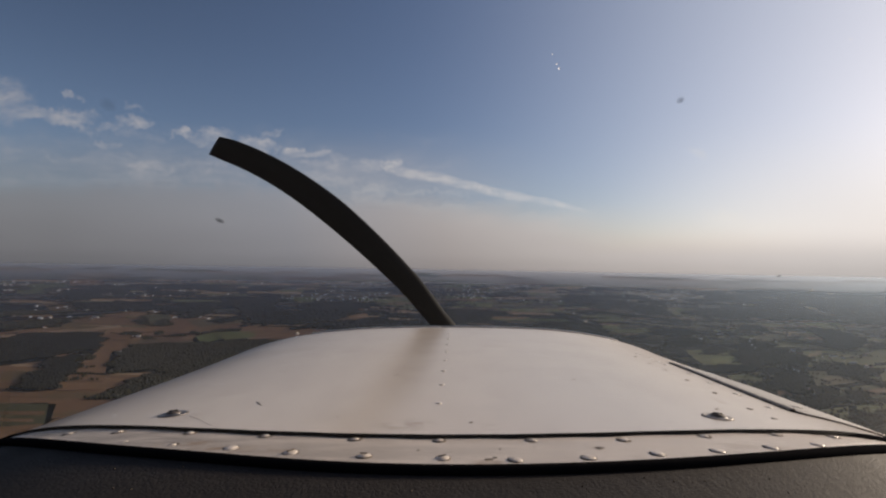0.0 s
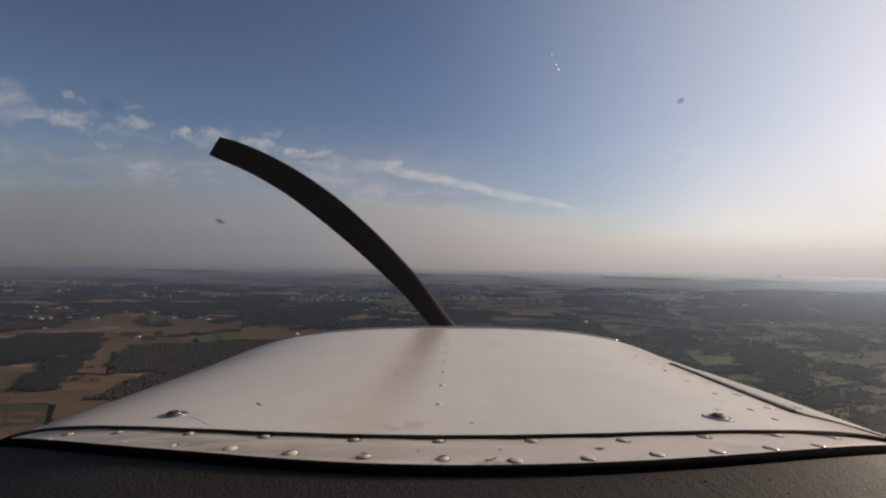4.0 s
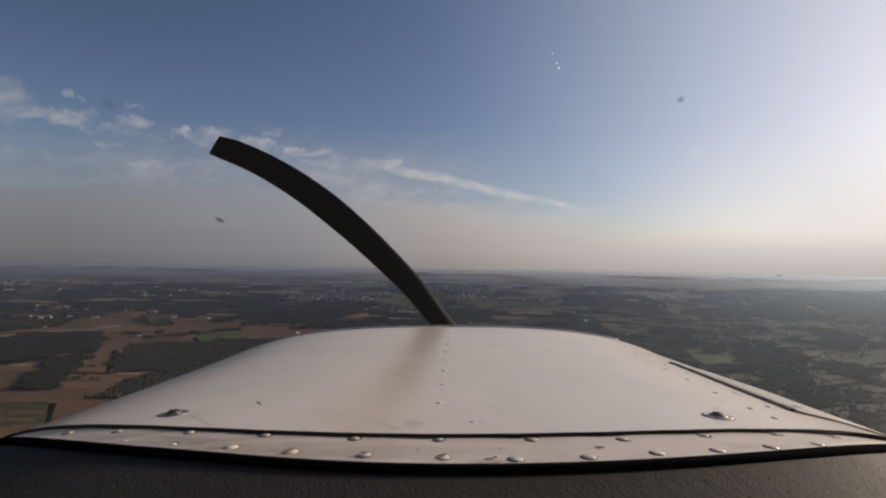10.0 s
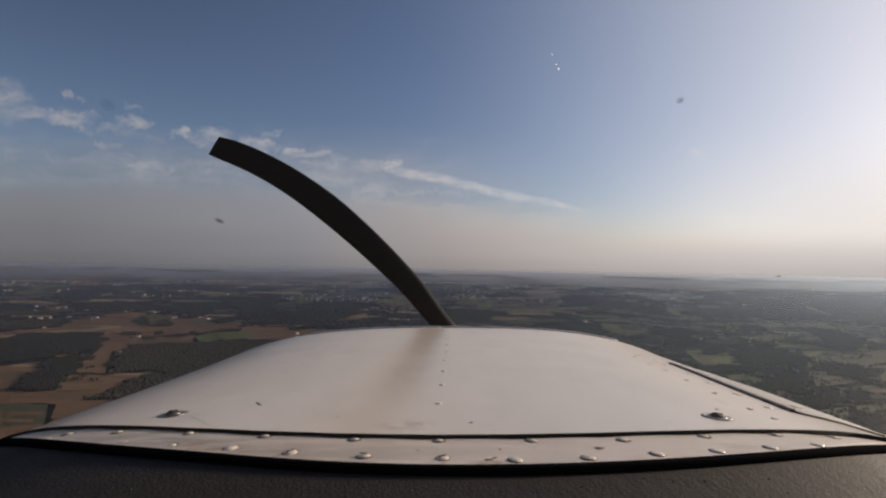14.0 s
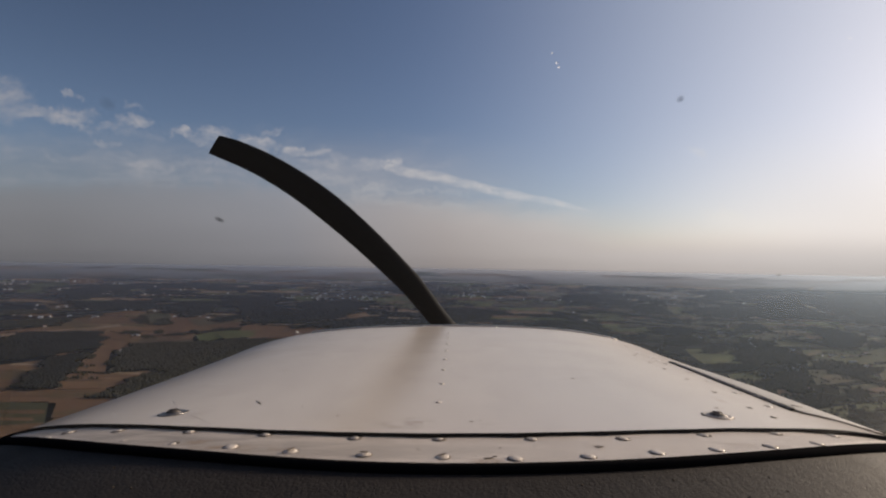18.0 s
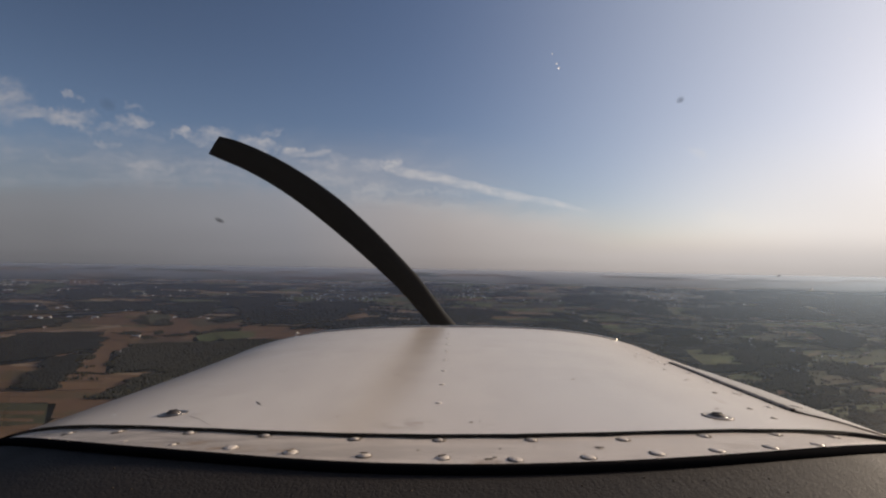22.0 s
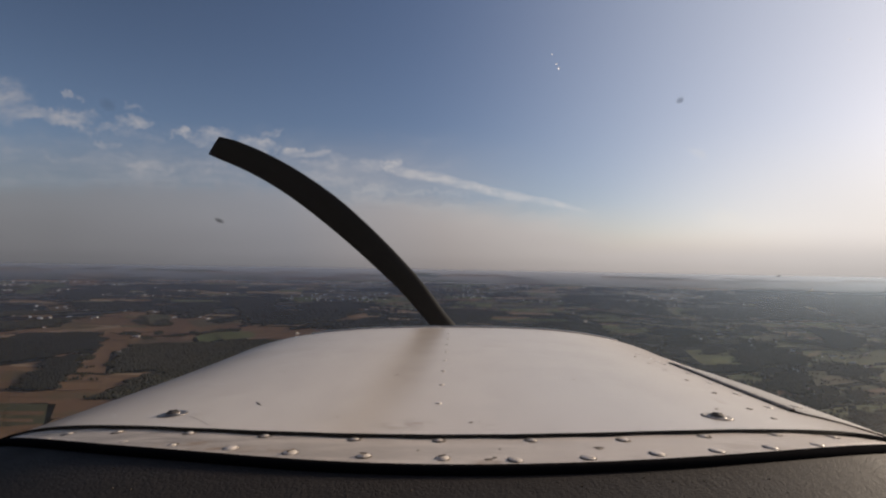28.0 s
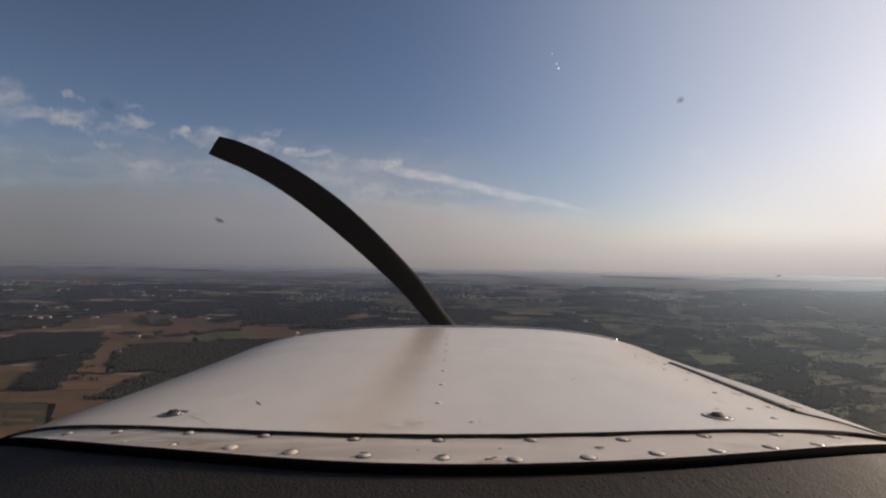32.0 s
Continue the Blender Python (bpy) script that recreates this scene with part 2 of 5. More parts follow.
def leather():
    """Black grained vinyl with dust."""
    mat = bpy.data.materials.new("black_grained_vinyl")
    mat.use_nodes = True
    n = Nodes(mat.node_tree)
    co = n.put("ShaderNodeTexCoord").outputs["Object"]
    cell = n.put("ShaderNodeTexVoronoi", {"feature": "DISTANCE_TO_EDGE"}, Vector=n.vm("ADD", co, n.vm("MULTIPLY", n.noise(co, 120.0, 3, 0.5, 1), (0.006, 0.006, 0.006))), Scale=330.0).outputs[0]
    dust = n.step(n.noise(co, 520.0, 3, 0.65), 0.62, 0.74)
    col = n.mix(n.m("MULTIPLY", dust, 0.35), n.mix(n.noise(co, 12.0, 4), (0.023, 0.020, 0.0185), (0.040, 0.035, 0.032)), (0.15, 0.125, 0.10))
    b = n.put("ShaderNodeBump", None, Strength=0.42, Distance=0.0010, Height=n.m("ADD", n.m("MINIMUM", cell, 0.25), n.m("MULTIPLY", n.noise(n.vm("MULTIPLY", co, (1.0, 0.55, 1.0)), 130.0, 4, 0.65), 1.3)))
    bsdf = n.put("ShaderNodeBsdfPrincipled", None, Base_Color=col, Normal=b.outputs[0])
    n.set(bsdf, "Roughness", n.m("MULTIPLY_ADD", n.noise(co, 20.0, 3), 0.2, 0.58))
    n.set(bsdf, "Specular IOR Level", 0.10)
    n.put("ShaderNodeOutputMaterial", None, Surface=bsdf.outputs[0])
    return mat


def see_through(name, tint, alpha, lit=False):
    """Specks so thin that the view shows through them: dirt and painted glints."""
    mat = bpy.data.materials.new(name)
    mat.use_nodes = True
    n = Nodes(mat.node_tree)
    co = n.put("ShaderNodeTexCoord").outputs["Object"]
    thick = n.m("MULTIPLY", n.step(n.vm("LENGTH", co, None, 1), 1.0, 0.1), n.m("MULTIPLY_ADD", n.noise(co, 1.6, 4), 0.9, 0.55), clamp=True)
    d = n.put("ShaderNodeBsdfTranslucent" if lit else "ShaderNodeBsdfDiffuse", None, Color=(*tint, 1))
    c = n.put("ShaderNodeBsdfTransparent")
    mixn = n.put("ShaderNodeMixShader", None, Fac=n.m("MULTIPLY", thick, alpha))
    n.set(mixn, "1", c.outputs[0])
    n.set(mixn, "2", d.outputs[0])
    n.put("ShaderNodeOutputMaterial", None, Surface=mixn.outputs[0])
    return mat


def pane_glass():
    mat = bpy.data.materials.new("windscreen_acrylic")
    mat.use_nodes = True
    n = Nodes(mat.node_tree)
    g = n.put("ShaderNodeBsdfGlossy", None, Roughness=0.03)
    c = n.put("ShaderNodeBsdfTransparent", None, Color=(0.985, 0.99, 0.99, 1))
    co = n.put("ShaderNodeTexCoord").outputs["Object"]
    # thin film added to lift dark tones like veiling glare
    film = n.put("ShaderNodeBsdfTranslucent", None, Color=(0.95, 0.95, 0.95, 1))
    veiled = n.put("ShaderNodeMixShader", None, Fac=n.m("MULTIPLY_ADD", n.noise(co, 9.0, 4), 0.004, 0.0015))
    n.set(veiled, "1", c.outputs[0])
    n.set(veiled, "2", film.outputs[0])
    mixn = n.put("ShaderNodeMixShader", None, Fac=n.m("MULTIPLY", n.put("ShaderNodeFresnel", None, IOR=1.3).outputs[0], 0.6))
    n.set(mixn, "1", veiled.outputs[0])
    n.set(mixn, "2", g.outputs[0])
    n.put("ShaderNodeOutputMaterial", None, Surface=mixn.outputs[0])
    return mat


def countryside():
    """The patchwork beyond the built fields: parcels, pastures and woods, in metres on the map."""
    mat = bpy.data.materials.new("countryside")
    mat.use_nodes = True
    n = Nodes(mat.node_tree)
    uv = n.put("ShaderNodeUVMap", {"uv_map": "map"}).outputs[0]
    km = n.vm("ADD", uv, n.vm("MULTIPLY", n.vm("SUBTRACT", n.noise(uv, 1.3, 3, 0.5, 1), (0.5, 0.5, 0.5)), (0.5, 0.5, 0.0)))
    # far parcels are enlarged and lightened by distance to fit the camera's view
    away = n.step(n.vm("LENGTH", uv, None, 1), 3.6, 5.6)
    near_cell = n.put("ShaderNodeTexVoronoi", {"distance": "MINKOWSKI"}, Vector=n.vm("MULTIPLY", km, (2.2, 4.0, 1.0)), Scale=1.0, Exponent=4.0, Randomness=0.8)
    wide_cell = n.put("ShaderNodeTexVoronoi", {"distance": "MINKOWSKI"}, Vector=n.vm("MULTIPLY", km, (1.7, 0.95, 1.0)), Scale=1.0, Exponent=3.0, Randomness=0.9)
    last_cell = n.put("ShaderNodeTexVoronoi", {"distance": "MINKOWSKI"}, Vector=n.vm("MULTIPLY", km, (1.1, 0.34, 1.0)), Scale=1.0, Exponent=3.0, Randomness=0.9)
    farther = n.step(n.vm("LENGTH", uv, None, 1), 8.0, 13.0)
    tones = n.mix(farther, n.mix(away, near_cell.outputs["Color"], wide_cell.outputs["Color"]), last_cell.outputs["Color"])
    pick = n.put("ShaderNodeSeparateColor", None, Color=tones)
    x = n.put("ShaderNodeSeparateXYZ", None, Vector=uv).outputs[0]
    dry = n.step(n.m("ADD", x, n.m("MULTIPLY", n.m("SUBTRACT", n.noise(uv, 0.35, 3), 0.5), 5.0)), 0.6, -1.8)
    green = n.ramp(pick.outputs[0], ((0.0, (0.040, 0.055, 0.022)), (0.3, (0.066, 0.078, 0.030)), (0.55, (0.15, 0.115, 0.062)), (0.78, (0.105, 0.122, 0.046)), (1.0, (0.25, 0.21, 0.11))))
    brown = n.ramp(pick.outputs[0], ((0.0, (0.075, 0.075, 0.035)), (0.3, (0.16, 0.095, 0.055)), (0.65, (0.21, 0.13, 0.075)), (1.0, (0.10, 0.11, 0.045))))
    crop = n.mix(dry, green, brown)
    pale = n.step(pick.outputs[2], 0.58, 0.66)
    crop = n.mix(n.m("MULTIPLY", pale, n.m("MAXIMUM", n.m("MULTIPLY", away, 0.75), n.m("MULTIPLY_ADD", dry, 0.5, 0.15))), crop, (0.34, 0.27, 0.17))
    # far off, belts of wood and open country, scaled and lightened to show through the haze from the lens
    belt = n.noise(n.vm("MULTIPLY", uv, (0.55, 0.30, 1.0)), 1.9, 7, 0.66)
    deep = n.noise(n.vm("MULTIPLY", uv, (0.42, 0.16, 1.0)), 1.5, 7, 0.72)
    belt = n.m("ADD", belt, n.m("MULTIPLY", n.m("SUBTRACT", n.m("MULTIPLY_ADD", n.m("SUBTRACT", deep, 0.5), 2.2, 0.5), belt), n.step(n.vm("LENGTH", uv, None, 1), 8.0, 17.0)))
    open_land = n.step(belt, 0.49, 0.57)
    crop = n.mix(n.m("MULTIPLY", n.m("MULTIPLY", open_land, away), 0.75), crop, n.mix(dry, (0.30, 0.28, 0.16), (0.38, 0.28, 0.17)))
    woodland = n.step(n.m("ADD", n.noise(n.vm("MULTIPLY", uv, (0.75, 0.55, 1.0)), 0.85, 6, 0.62), n.m("MULTIPLY_ADD", n.m("SUBTRACT", pick.outputs[1], 0.5), 0.42, n.m("MULTIPLY", n.m("SUBTRACT", 0.53, belt), n.m("MULTIPLY", away, 0.9)))), 0.505, 0.545)
    shrub = n.step(n.noise(n.vm("MULTIPLY", uv, (0.7, 1.3, 1.0)), 6.0, 5, 0.7), 0.57, 0.62)
    tone = n.mix(n.noise(uv, 25.0, 4), (0.016, 0.022, 0.012), (0.036, 0.044, 0.022))
    col = n.mix(n.m("MAXIMUM", woodland, n.m("MULTIPLY", shrub, n.m("MULTIPLY_ADD", away, -0.2, 0.8))), crop, tone)
    bsdf = n.put("ShaderNodeBsdfPrincipled", None, Base_Color=col, Roughness=0.95)
    n.set(bsdf, "Specular IOR Level", 0.1)
    # haze is put into the ground: its farthest reaches turn transparent to the sky
    haze_fade = n.m("EXPONENT", n.m("MULTIPLY", n.m("POWER", n.m("DIVIDE", n.vm("LENGTH", uv, None, 1), 29.0), 1.4), -1.0))
    fade = n.put("ShaderNodeMixShader", None, Fac=haze_fade)
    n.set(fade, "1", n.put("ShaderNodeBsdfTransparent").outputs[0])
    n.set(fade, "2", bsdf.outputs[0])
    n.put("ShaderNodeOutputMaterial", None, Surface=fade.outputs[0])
    return mat


def crop_soil(name, a, b, rows=0.12):
    """A field: drill lines, damp patches and tufts."""
    mat = bpy.data.materials.new(name)
    mat.use_nodes = True
    n = Nodes(mat.node_tree)
    co = n.put("ShaderNodeTexCoord").outputs["Object"]
    rnd = n.put("ShaderNodeObjectInfo").outputs["Random"]
    turn = n.put("ShaderNodeVectorRotate", {"rotation_type": "Z_AXIS"}, Vector=co, Angle=n.m("MULTIPLY", rnd, 3.1)).outputs[0]
    lines = n.noise(n.vm("MULTIPLY", turn, (1.0, 0.06, 1.0)), rows, 4, 0.6)
    damp = n.noise(co, 0.007, 5, 0.6)
    f = n.m("ADD", n.m("MULTIPLY", lines, 0.5), n.m("MULTIPLY_ADD", n.m("SUBTRACT", damp, 0.5), 1.3, n.m("MULTIPLY_ADD", rnd, 0.95, -0.2)))
    col = n.mix(n.m("MAXIMUM", n.m("MINIMUM", f, 1.0), 0.0), a, b)
    # weeds, regrowth and bleached tracts wander over the field's edges
    weeds = n.step(n.noise(n.vm("MULTIPLY", co, (0.6, 1.0, 1.0)), 0.0055, 6, 0.62), 0.50, 0.66)
    pale = n.step(n.noise(n.vm("MULTIPLY", turn, (1.0, 0.25, 1.0)), 0.011, 6, 0.66), 0.54, 0.70)
    col = n.mix(n.m("MULTIPLY", weeds, 0.50), col, (0.070, 0.068, 0.030))
    col = n.mix(n.m("MULTIPLY", pale, 0.42), col, (0.24, 0.165, 0.098))
    bsdf = n.put("ShaderNodeBsdfPrincipled", None, Base_Color=col, Roughness=0.95)
    n.set(bsdf, "Specular IOR Level", 0.1)
    n.put("ShaderNodeOutputMaterial", None, Surface=bsdf.outputs[0])
    return mat


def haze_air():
    """Stand-in for haze: a tinted translucent sheet, more opaque with range along the sight line."""
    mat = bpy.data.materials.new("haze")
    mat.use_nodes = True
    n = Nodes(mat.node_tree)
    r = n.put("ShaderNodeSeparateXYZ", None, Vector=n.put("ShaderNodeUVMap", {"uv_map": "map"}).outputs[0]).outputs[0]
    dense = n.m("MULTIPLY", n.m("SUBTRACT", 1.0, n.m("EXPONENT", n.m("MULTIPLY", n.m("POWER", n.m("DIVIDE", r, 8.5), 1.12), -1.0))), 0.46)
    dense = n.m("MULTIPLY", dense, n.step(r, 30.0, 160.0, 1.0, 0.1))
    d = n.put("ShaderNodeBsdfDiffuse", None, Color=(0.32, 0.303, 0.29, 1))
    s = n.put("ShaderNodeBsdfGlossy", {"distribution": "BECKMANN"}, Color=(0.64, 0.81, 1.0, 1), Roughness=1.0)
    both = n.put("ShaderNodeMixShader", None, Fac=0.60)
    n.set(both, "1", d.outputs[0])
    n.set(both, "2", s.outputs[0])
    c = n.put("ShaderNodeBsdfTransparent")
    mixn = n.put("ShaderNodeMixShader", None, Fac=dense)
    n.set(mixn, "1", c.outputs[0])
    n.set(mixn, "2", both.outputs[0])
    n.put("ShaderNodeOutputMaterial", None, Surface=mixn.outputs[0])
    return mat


PAINT = cowl_paint()
# side panel: one even grey, darker than the cowling's white
GREY_PANEL = surface("grey_panel_paint", (0.33, 0.31, 0.29), 0.5, grain=90, patch=9, spread=0.10, bump=0.05)
SOILED = cowl_paint("soiled_cowl_paint", 0.80)
VINYL = leather()
RUBBER_SHADOW = surface("black_rubber_shadow", (0.012, 0.0115, 0.0122), 1.0, spec=0.0, grain=200, patch=30, bump=0.2)
STEEL = surface("worn_steel", (0.27, 0.25, 0.235), 0.36, metal=1.0, grain=400, patch=60, bump=0.1)
DARK_STEEL = surface("oily_steel", (0.105, 0.092, 0.085), 0.62, metal=0.9, grain=400, patch=60, bump=0.1)
WASHER = surface("scuffed_washer", (0.40, 0.355, 0.32), 0.5, metal=0.25, grain=500, patch=80, bump=0.12)
RIVET_PAINT = surface("painted_rivet", (0.64, 0.56, 0.485), 0.36, grain=700, patch=160, spread=0.22, bump=0.08, objects=0.08, coat=0.1)
HINGE = surface("worn_hinge", (0.20, 0.18, 0.165), 0.5, metal=0.6, grain=500, patch=90, spread=0.3, bump=0.2, objects=0.35)
SCRATCH = surface("dull_scratch", (0.55, 0.48, 0.42), 0.6, grain=300, patch=60, bump=0.1)
EDGE_GLINT = surface("pale_edge_glint", (0.82, 0.77, 0.70), 0.32, metal=0.35, grain=300, patch=40, spread=0.25, bump=0.1)
GRIME_SHADE = surface("grime_and_shade", (0.14, 0.115, 0.095), 0.8, grain=600, patch=150, bump=0.3)
OIL = surface("oil_stain", (0.34, 0.28, 0.22), 0.5, grain=300, patch=60, bump=0.1)
BLADE = surface("matt_black_blade", (0.0115, 0.0120, 0.0130), 0.8, spec=0.15, grain=60, patch=8, bump=0.05)
SPINNER = surface("white_spinner_paint", (0.75, 0.73, 0.70), 0.3, grain=80, patch=9, bump=0.03)
GLASS = pane_glass()
SPECK = see_through("dusty_speck", (0.10, 0.085, 0.07), 0.75)
DUST = see_through("thin_dust_spot", (0.22, 0.18, 0.15), 0.5)
GLINT = see_through("painted_glint", (0.98, 0.98, 0.98), 1.0, True)
FAINT = see_through("faint_smear", (0.30, 0.29, 0.29), 0.16)
YELLOW = see_through("yellow_spot", (0.72, 0.68, 0.48), 0.2, True)
FOG_SPOT = see_through("milky_spot", (0.7, 0.7, 0.7), 0.4, True)
LAND = countryside()
FIELD = {"stubble": crop_soil("stubble_soil", (0.098, 0.057, 0.032), (0.172, 0.105, 0.060)), "ploughed": crop_soil("ploughed_soil", (0.086, 0.049, 0.029), (0.148, 0.088, 0.05)),
         "meadow": crop_soil("meadow_grass", (0.052, 0.064, 0.025), (0.104, 0.108, 0.044)), "bright": crop_soil("fresh_crop", (0.068, 0.086, 0.030), (0.120, 0.136, 0.048)),
         "straw": crop_soil("pale_straw", (0.17, 0.115, 0.07), (0.27, 0.20, 0.13)),
         "dull": crop_soil("rough_grass", (0.052, 0.056, 0.028), (0.10, 0.074, 0.044))}
PINE = surface("pine_crowns", (0.024, 0.0235, 0.017), 0.95, grain=0.2, patch=0.012, spread=0.24, bump=0, island=0.12, spec=0.05)
LEAF = surface("autumn_crowns", (0.038, 0.035, 0.021), 0.95, grain=0.2, patch=0.012, spread=0.26, bump=0, island=0.2, spec=0.05)
PLASTER = surface("house_plaster", (0.62, 0.60, 0.56), 0.9, grain=2, patch=0.3, bump=0.05, objects=0.3)
TILE = surface("roof_tiles", (0.23, 0.12, 0.085), 0.8, grain=3, patch=0.4, bump=0.2, objects=0.5)
SHEET = surface("pale_roof_sheet", (0.5, 0.5, 0.5), 0.5, grain=1, patch=0.2, bump=0.1, objects=0.3)
TRACK = surface("pale_gravel", (0.27, 0.225, 0.18), 0.95, grain=0.4, patch=0.03, bump=0)
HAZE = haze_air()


# ---- helpers for meshes ----
def mesh_of(name, verts, faces, mat, smooth=False):
    me = bpy.data.meshes.new(name)
    me.from_pydata([tuple(v) for v in verts], [], [tuple(f) for f in faces])
    me.materials.append(mat)
    if smooth:
        me.polygons.foreach_set("use_smooth", [True] * len(me.polygons))
    me.update()
    return me


def part(name, me, parent, label="", kind=""):
    """Links a mesh as one object under a thing or a part."""
    ob = new(name, me)
    ob.parent = parent
    return tagged(ob, label, kind=kind)


def thing(name, m, label, category, group="", kind=""):
    ob = new(name)
    ob.empty_display_size = 0.1
    ob.matrix_world = m
    return tagged(ob, label, category, group, kind)


def sheet(rows, thick=None, close=False):
    """Vertices and faces of a grid of points, with a second layer below where thick is given."""
    verts, faces = [p for r in rows for p in r], []
    w, h = len(rows[0]), len(rows)
    for j in range(h - 1):
        for i in range(w - 1 + close):
            k = (i + 1) % w
            faces.append((j * w + i, j * w + k, (j + 1) * w + k, (j + 1) * w + i))
    if thick:
        n = len(verts)
        verts += [Vector(p) - Vector((0, 0, thick)) for p in verts]
        faces += [tuple(n + q for q in reversed(f)) for f in faces]
        edge = [i for i in range(w)] + [j * w + w - 1 for j in range(1, h)] + [(h - 1) * w + i for i in range(w - 2, -1, -1)] + [j * w for j in range(h - 2, 0, -1)]
        base = len(verts)
        for e in edge:
            verts += [Vector(verts[e]), Vector(verts[e + n])]
        m = 2 * len(edge)
        faces += [(base + (2 * i - 2) % m, base + (2 * i - 1) % m, base + 2 * i + 1, base + 2 * i) for i in range(len(edge))]
    return verts, faces


def tube(points, radius, sides=8, squash=1.0):
    """A round cord along the points."""
    rings = []
    for i, p in enumerate(points):
        d = (Vector(points[min(i + 1, len(points) - 1)]) - Vector(points[max(i - 1, 0)])).normalized()
        a = d.cross(Vector((0, 0, 1))).normalized()
        b = a.cross(d)
        r = radius(i / (len(points) - 1)) if callable(radius) else radius
        rings.append([Vector(p) + a * math.cos(q) * r + b * math.sin(q) * r * squash for q in (2 * math.pi * k / sides for k in range(sides))])
    v, f = sheet(rings, close=True)
    return v, f + [tuple(range(sides - 1, -1, -1)), tuple(range(len(v) - sides, len(v)))]


def lathe(profile, sides=16):
    """A turned body about z from (radius, height) pairs."""
    rings = [[Vector((r * math.cos(2 * math.pi * k / sides), r * math.sin(2 * math.pi * k / sides), z)) for k in range(sides)] for r, z in profile]
    v, f = sheet(rings, close=True)
    return v, f + [tuple(range(sides - 1, -1, -1)), tuple(range(len(v) - sides, len(v)))]


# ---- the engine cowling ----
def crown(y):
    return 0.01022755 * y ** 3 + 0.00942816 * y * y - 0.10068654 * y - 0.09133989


def skin(x, y):
    """Height of the cowling's skin: nearly flat on top, falling away over round shoulders."""
    d = x + 0.0034 - 0.0243 * (y - 0.425)
    d = d * (1 + 0.065 * min(1.0, max(0.0, (y - 0.68) / 0.42))) if d > 0 else -1.038 * d
    return crown(y) - math.exp(-2.4112 + 0.8553 * (y - 0.7)) * d ** 2.24 - 0.1 * (d / math.exp(-0.5494 + 0.232 * (y - 0.7))) ** 4.486


def skin_normal(x, y):
    e = 0.002
    return Vector((skin(x - e, y) - skin(x + e, y), skin(x, y - e) - skin(x, y + e), 2 * e)).normalized()


def seat(x, y, off=0.0):
    """A frame on the skin: x across, y ahead, z off the paint."""
    n = skin_normal(x, y)
    a = (Vector((1, 0, 0)) - n * n.x).normalized()
    b = n.cross(a)
    p = Vector((x, y, skin(x, y))) + n * off
    return Matrix(((a.x, b.x, n.x, p.x), (a.y, b.y, n.y, p.y), (a.z, b.z, n.z, p.z), (0, 0, 0, 1)))


def on_skin(x, y, off=0.0):
    return Vector((x, y, skin(x, y))) + skin_normal(x, y) * off


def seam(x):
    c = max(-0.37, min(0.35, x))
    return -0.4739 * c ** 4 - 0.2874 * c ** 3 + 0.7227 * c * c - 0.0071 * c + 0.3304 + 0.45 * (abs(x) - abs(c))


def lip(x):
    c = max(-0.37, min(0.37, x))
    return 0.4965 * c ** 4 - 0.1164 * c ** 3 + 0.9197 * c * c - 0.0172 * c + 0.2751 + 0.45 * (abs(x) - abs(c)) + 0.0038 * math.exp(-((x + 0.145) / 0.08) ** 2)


FRONT = 1.15


def span(a, b, n):
    return [a + (b - a) * i / (n - 1) for i in range(n)]


cowl = thing("engine_cowling", AIR, "white painted metal engine cowling with rivets and faint oil stains", "engine cowling")
XS = span(-0.62, 0.62, 221)
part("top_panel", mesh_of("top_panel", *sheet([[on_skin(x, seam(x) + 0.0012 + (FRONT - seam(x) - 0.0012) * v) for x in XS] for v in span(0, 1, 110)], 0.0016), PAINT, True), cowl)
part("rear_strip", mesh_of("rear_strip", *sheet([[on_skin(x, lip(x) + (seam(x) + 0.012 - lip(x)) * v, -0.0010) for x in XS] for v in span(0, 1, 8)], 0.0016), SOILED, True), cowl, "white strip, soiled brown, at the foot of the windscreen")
UPPER_ROW = ((-0.2801, 0.3726), (-0.235, 0.3602), (-0.1756, 0.345), (-0.1188, 0.3332), (-0.0573, 0.3234), (-0.0025, 0.3205), (0.0583, 0.3211), (0.1182, 0.3243), (0.1777, 0.3378), (0.2369, 0.3539), (0.2884, 0.3671))


def sag(x):
    return 0.0013 * max(math.exp(-((x - a + 0.008) / 0.014) ** 2) for a, _ in UPPER_ROW)


def cord_girth(u):
    """Girth of the black cord that draws the seam's shadow, wider beside each rivet."""
    x = -0.40 + 0.80 * u
    return 0.0020 + 0.7 * sag(x) + 0.0009 * min(1.0, max(0.0, (x - 0.25) / 0.06)) + 0.0001 * noise.noise((x * 60.0, 3.0, 0.0))


# black cord laid in the seam to stand for its shadow
part("seam_gap", mesh_of("seam_gap", *tube([on_skin(x, seam(x) - 0.0006 - 0.9 * sag(x), -0.0008 - 0.5 * sag(x)) for x in span(-0.40, 0.40, 260)], cord_girth, 8), RUBBER_SHADOW, True), cowl, "black cord standing for the shadow in the seam gap")
nose = [[on_skin(x, FRONT) * 1.0 + Vector((0, 0.13 * math.sin(a), -0.20 * (1 - math.cos(a)))) - Vector((x * 0.35 * (1 - math.cos(a)), 0, 0)) for x in XS] for a in span(0.02, 1.5, 9)]
part("bearing", mesh_of("bearing", *lathe(((0.022, -0.02), (0.022, 0.02), (0.055, 0.02), (0.055, -0.02), (0.022, -0.02)), 28), DARK_STEEL), cowl, "bearing plate behind the propeller").matrix_local = pose(0.060, 1.17, -0.251) @ pose(0, 0, 0, -90, 0, 0)
part("nose_bowl", mesh_of("nose_bowl", *sheet(nose), PAINT, True), cowl)


def gap_x(y):
    return 0.3235 + 0.105 * (y - 0.46)


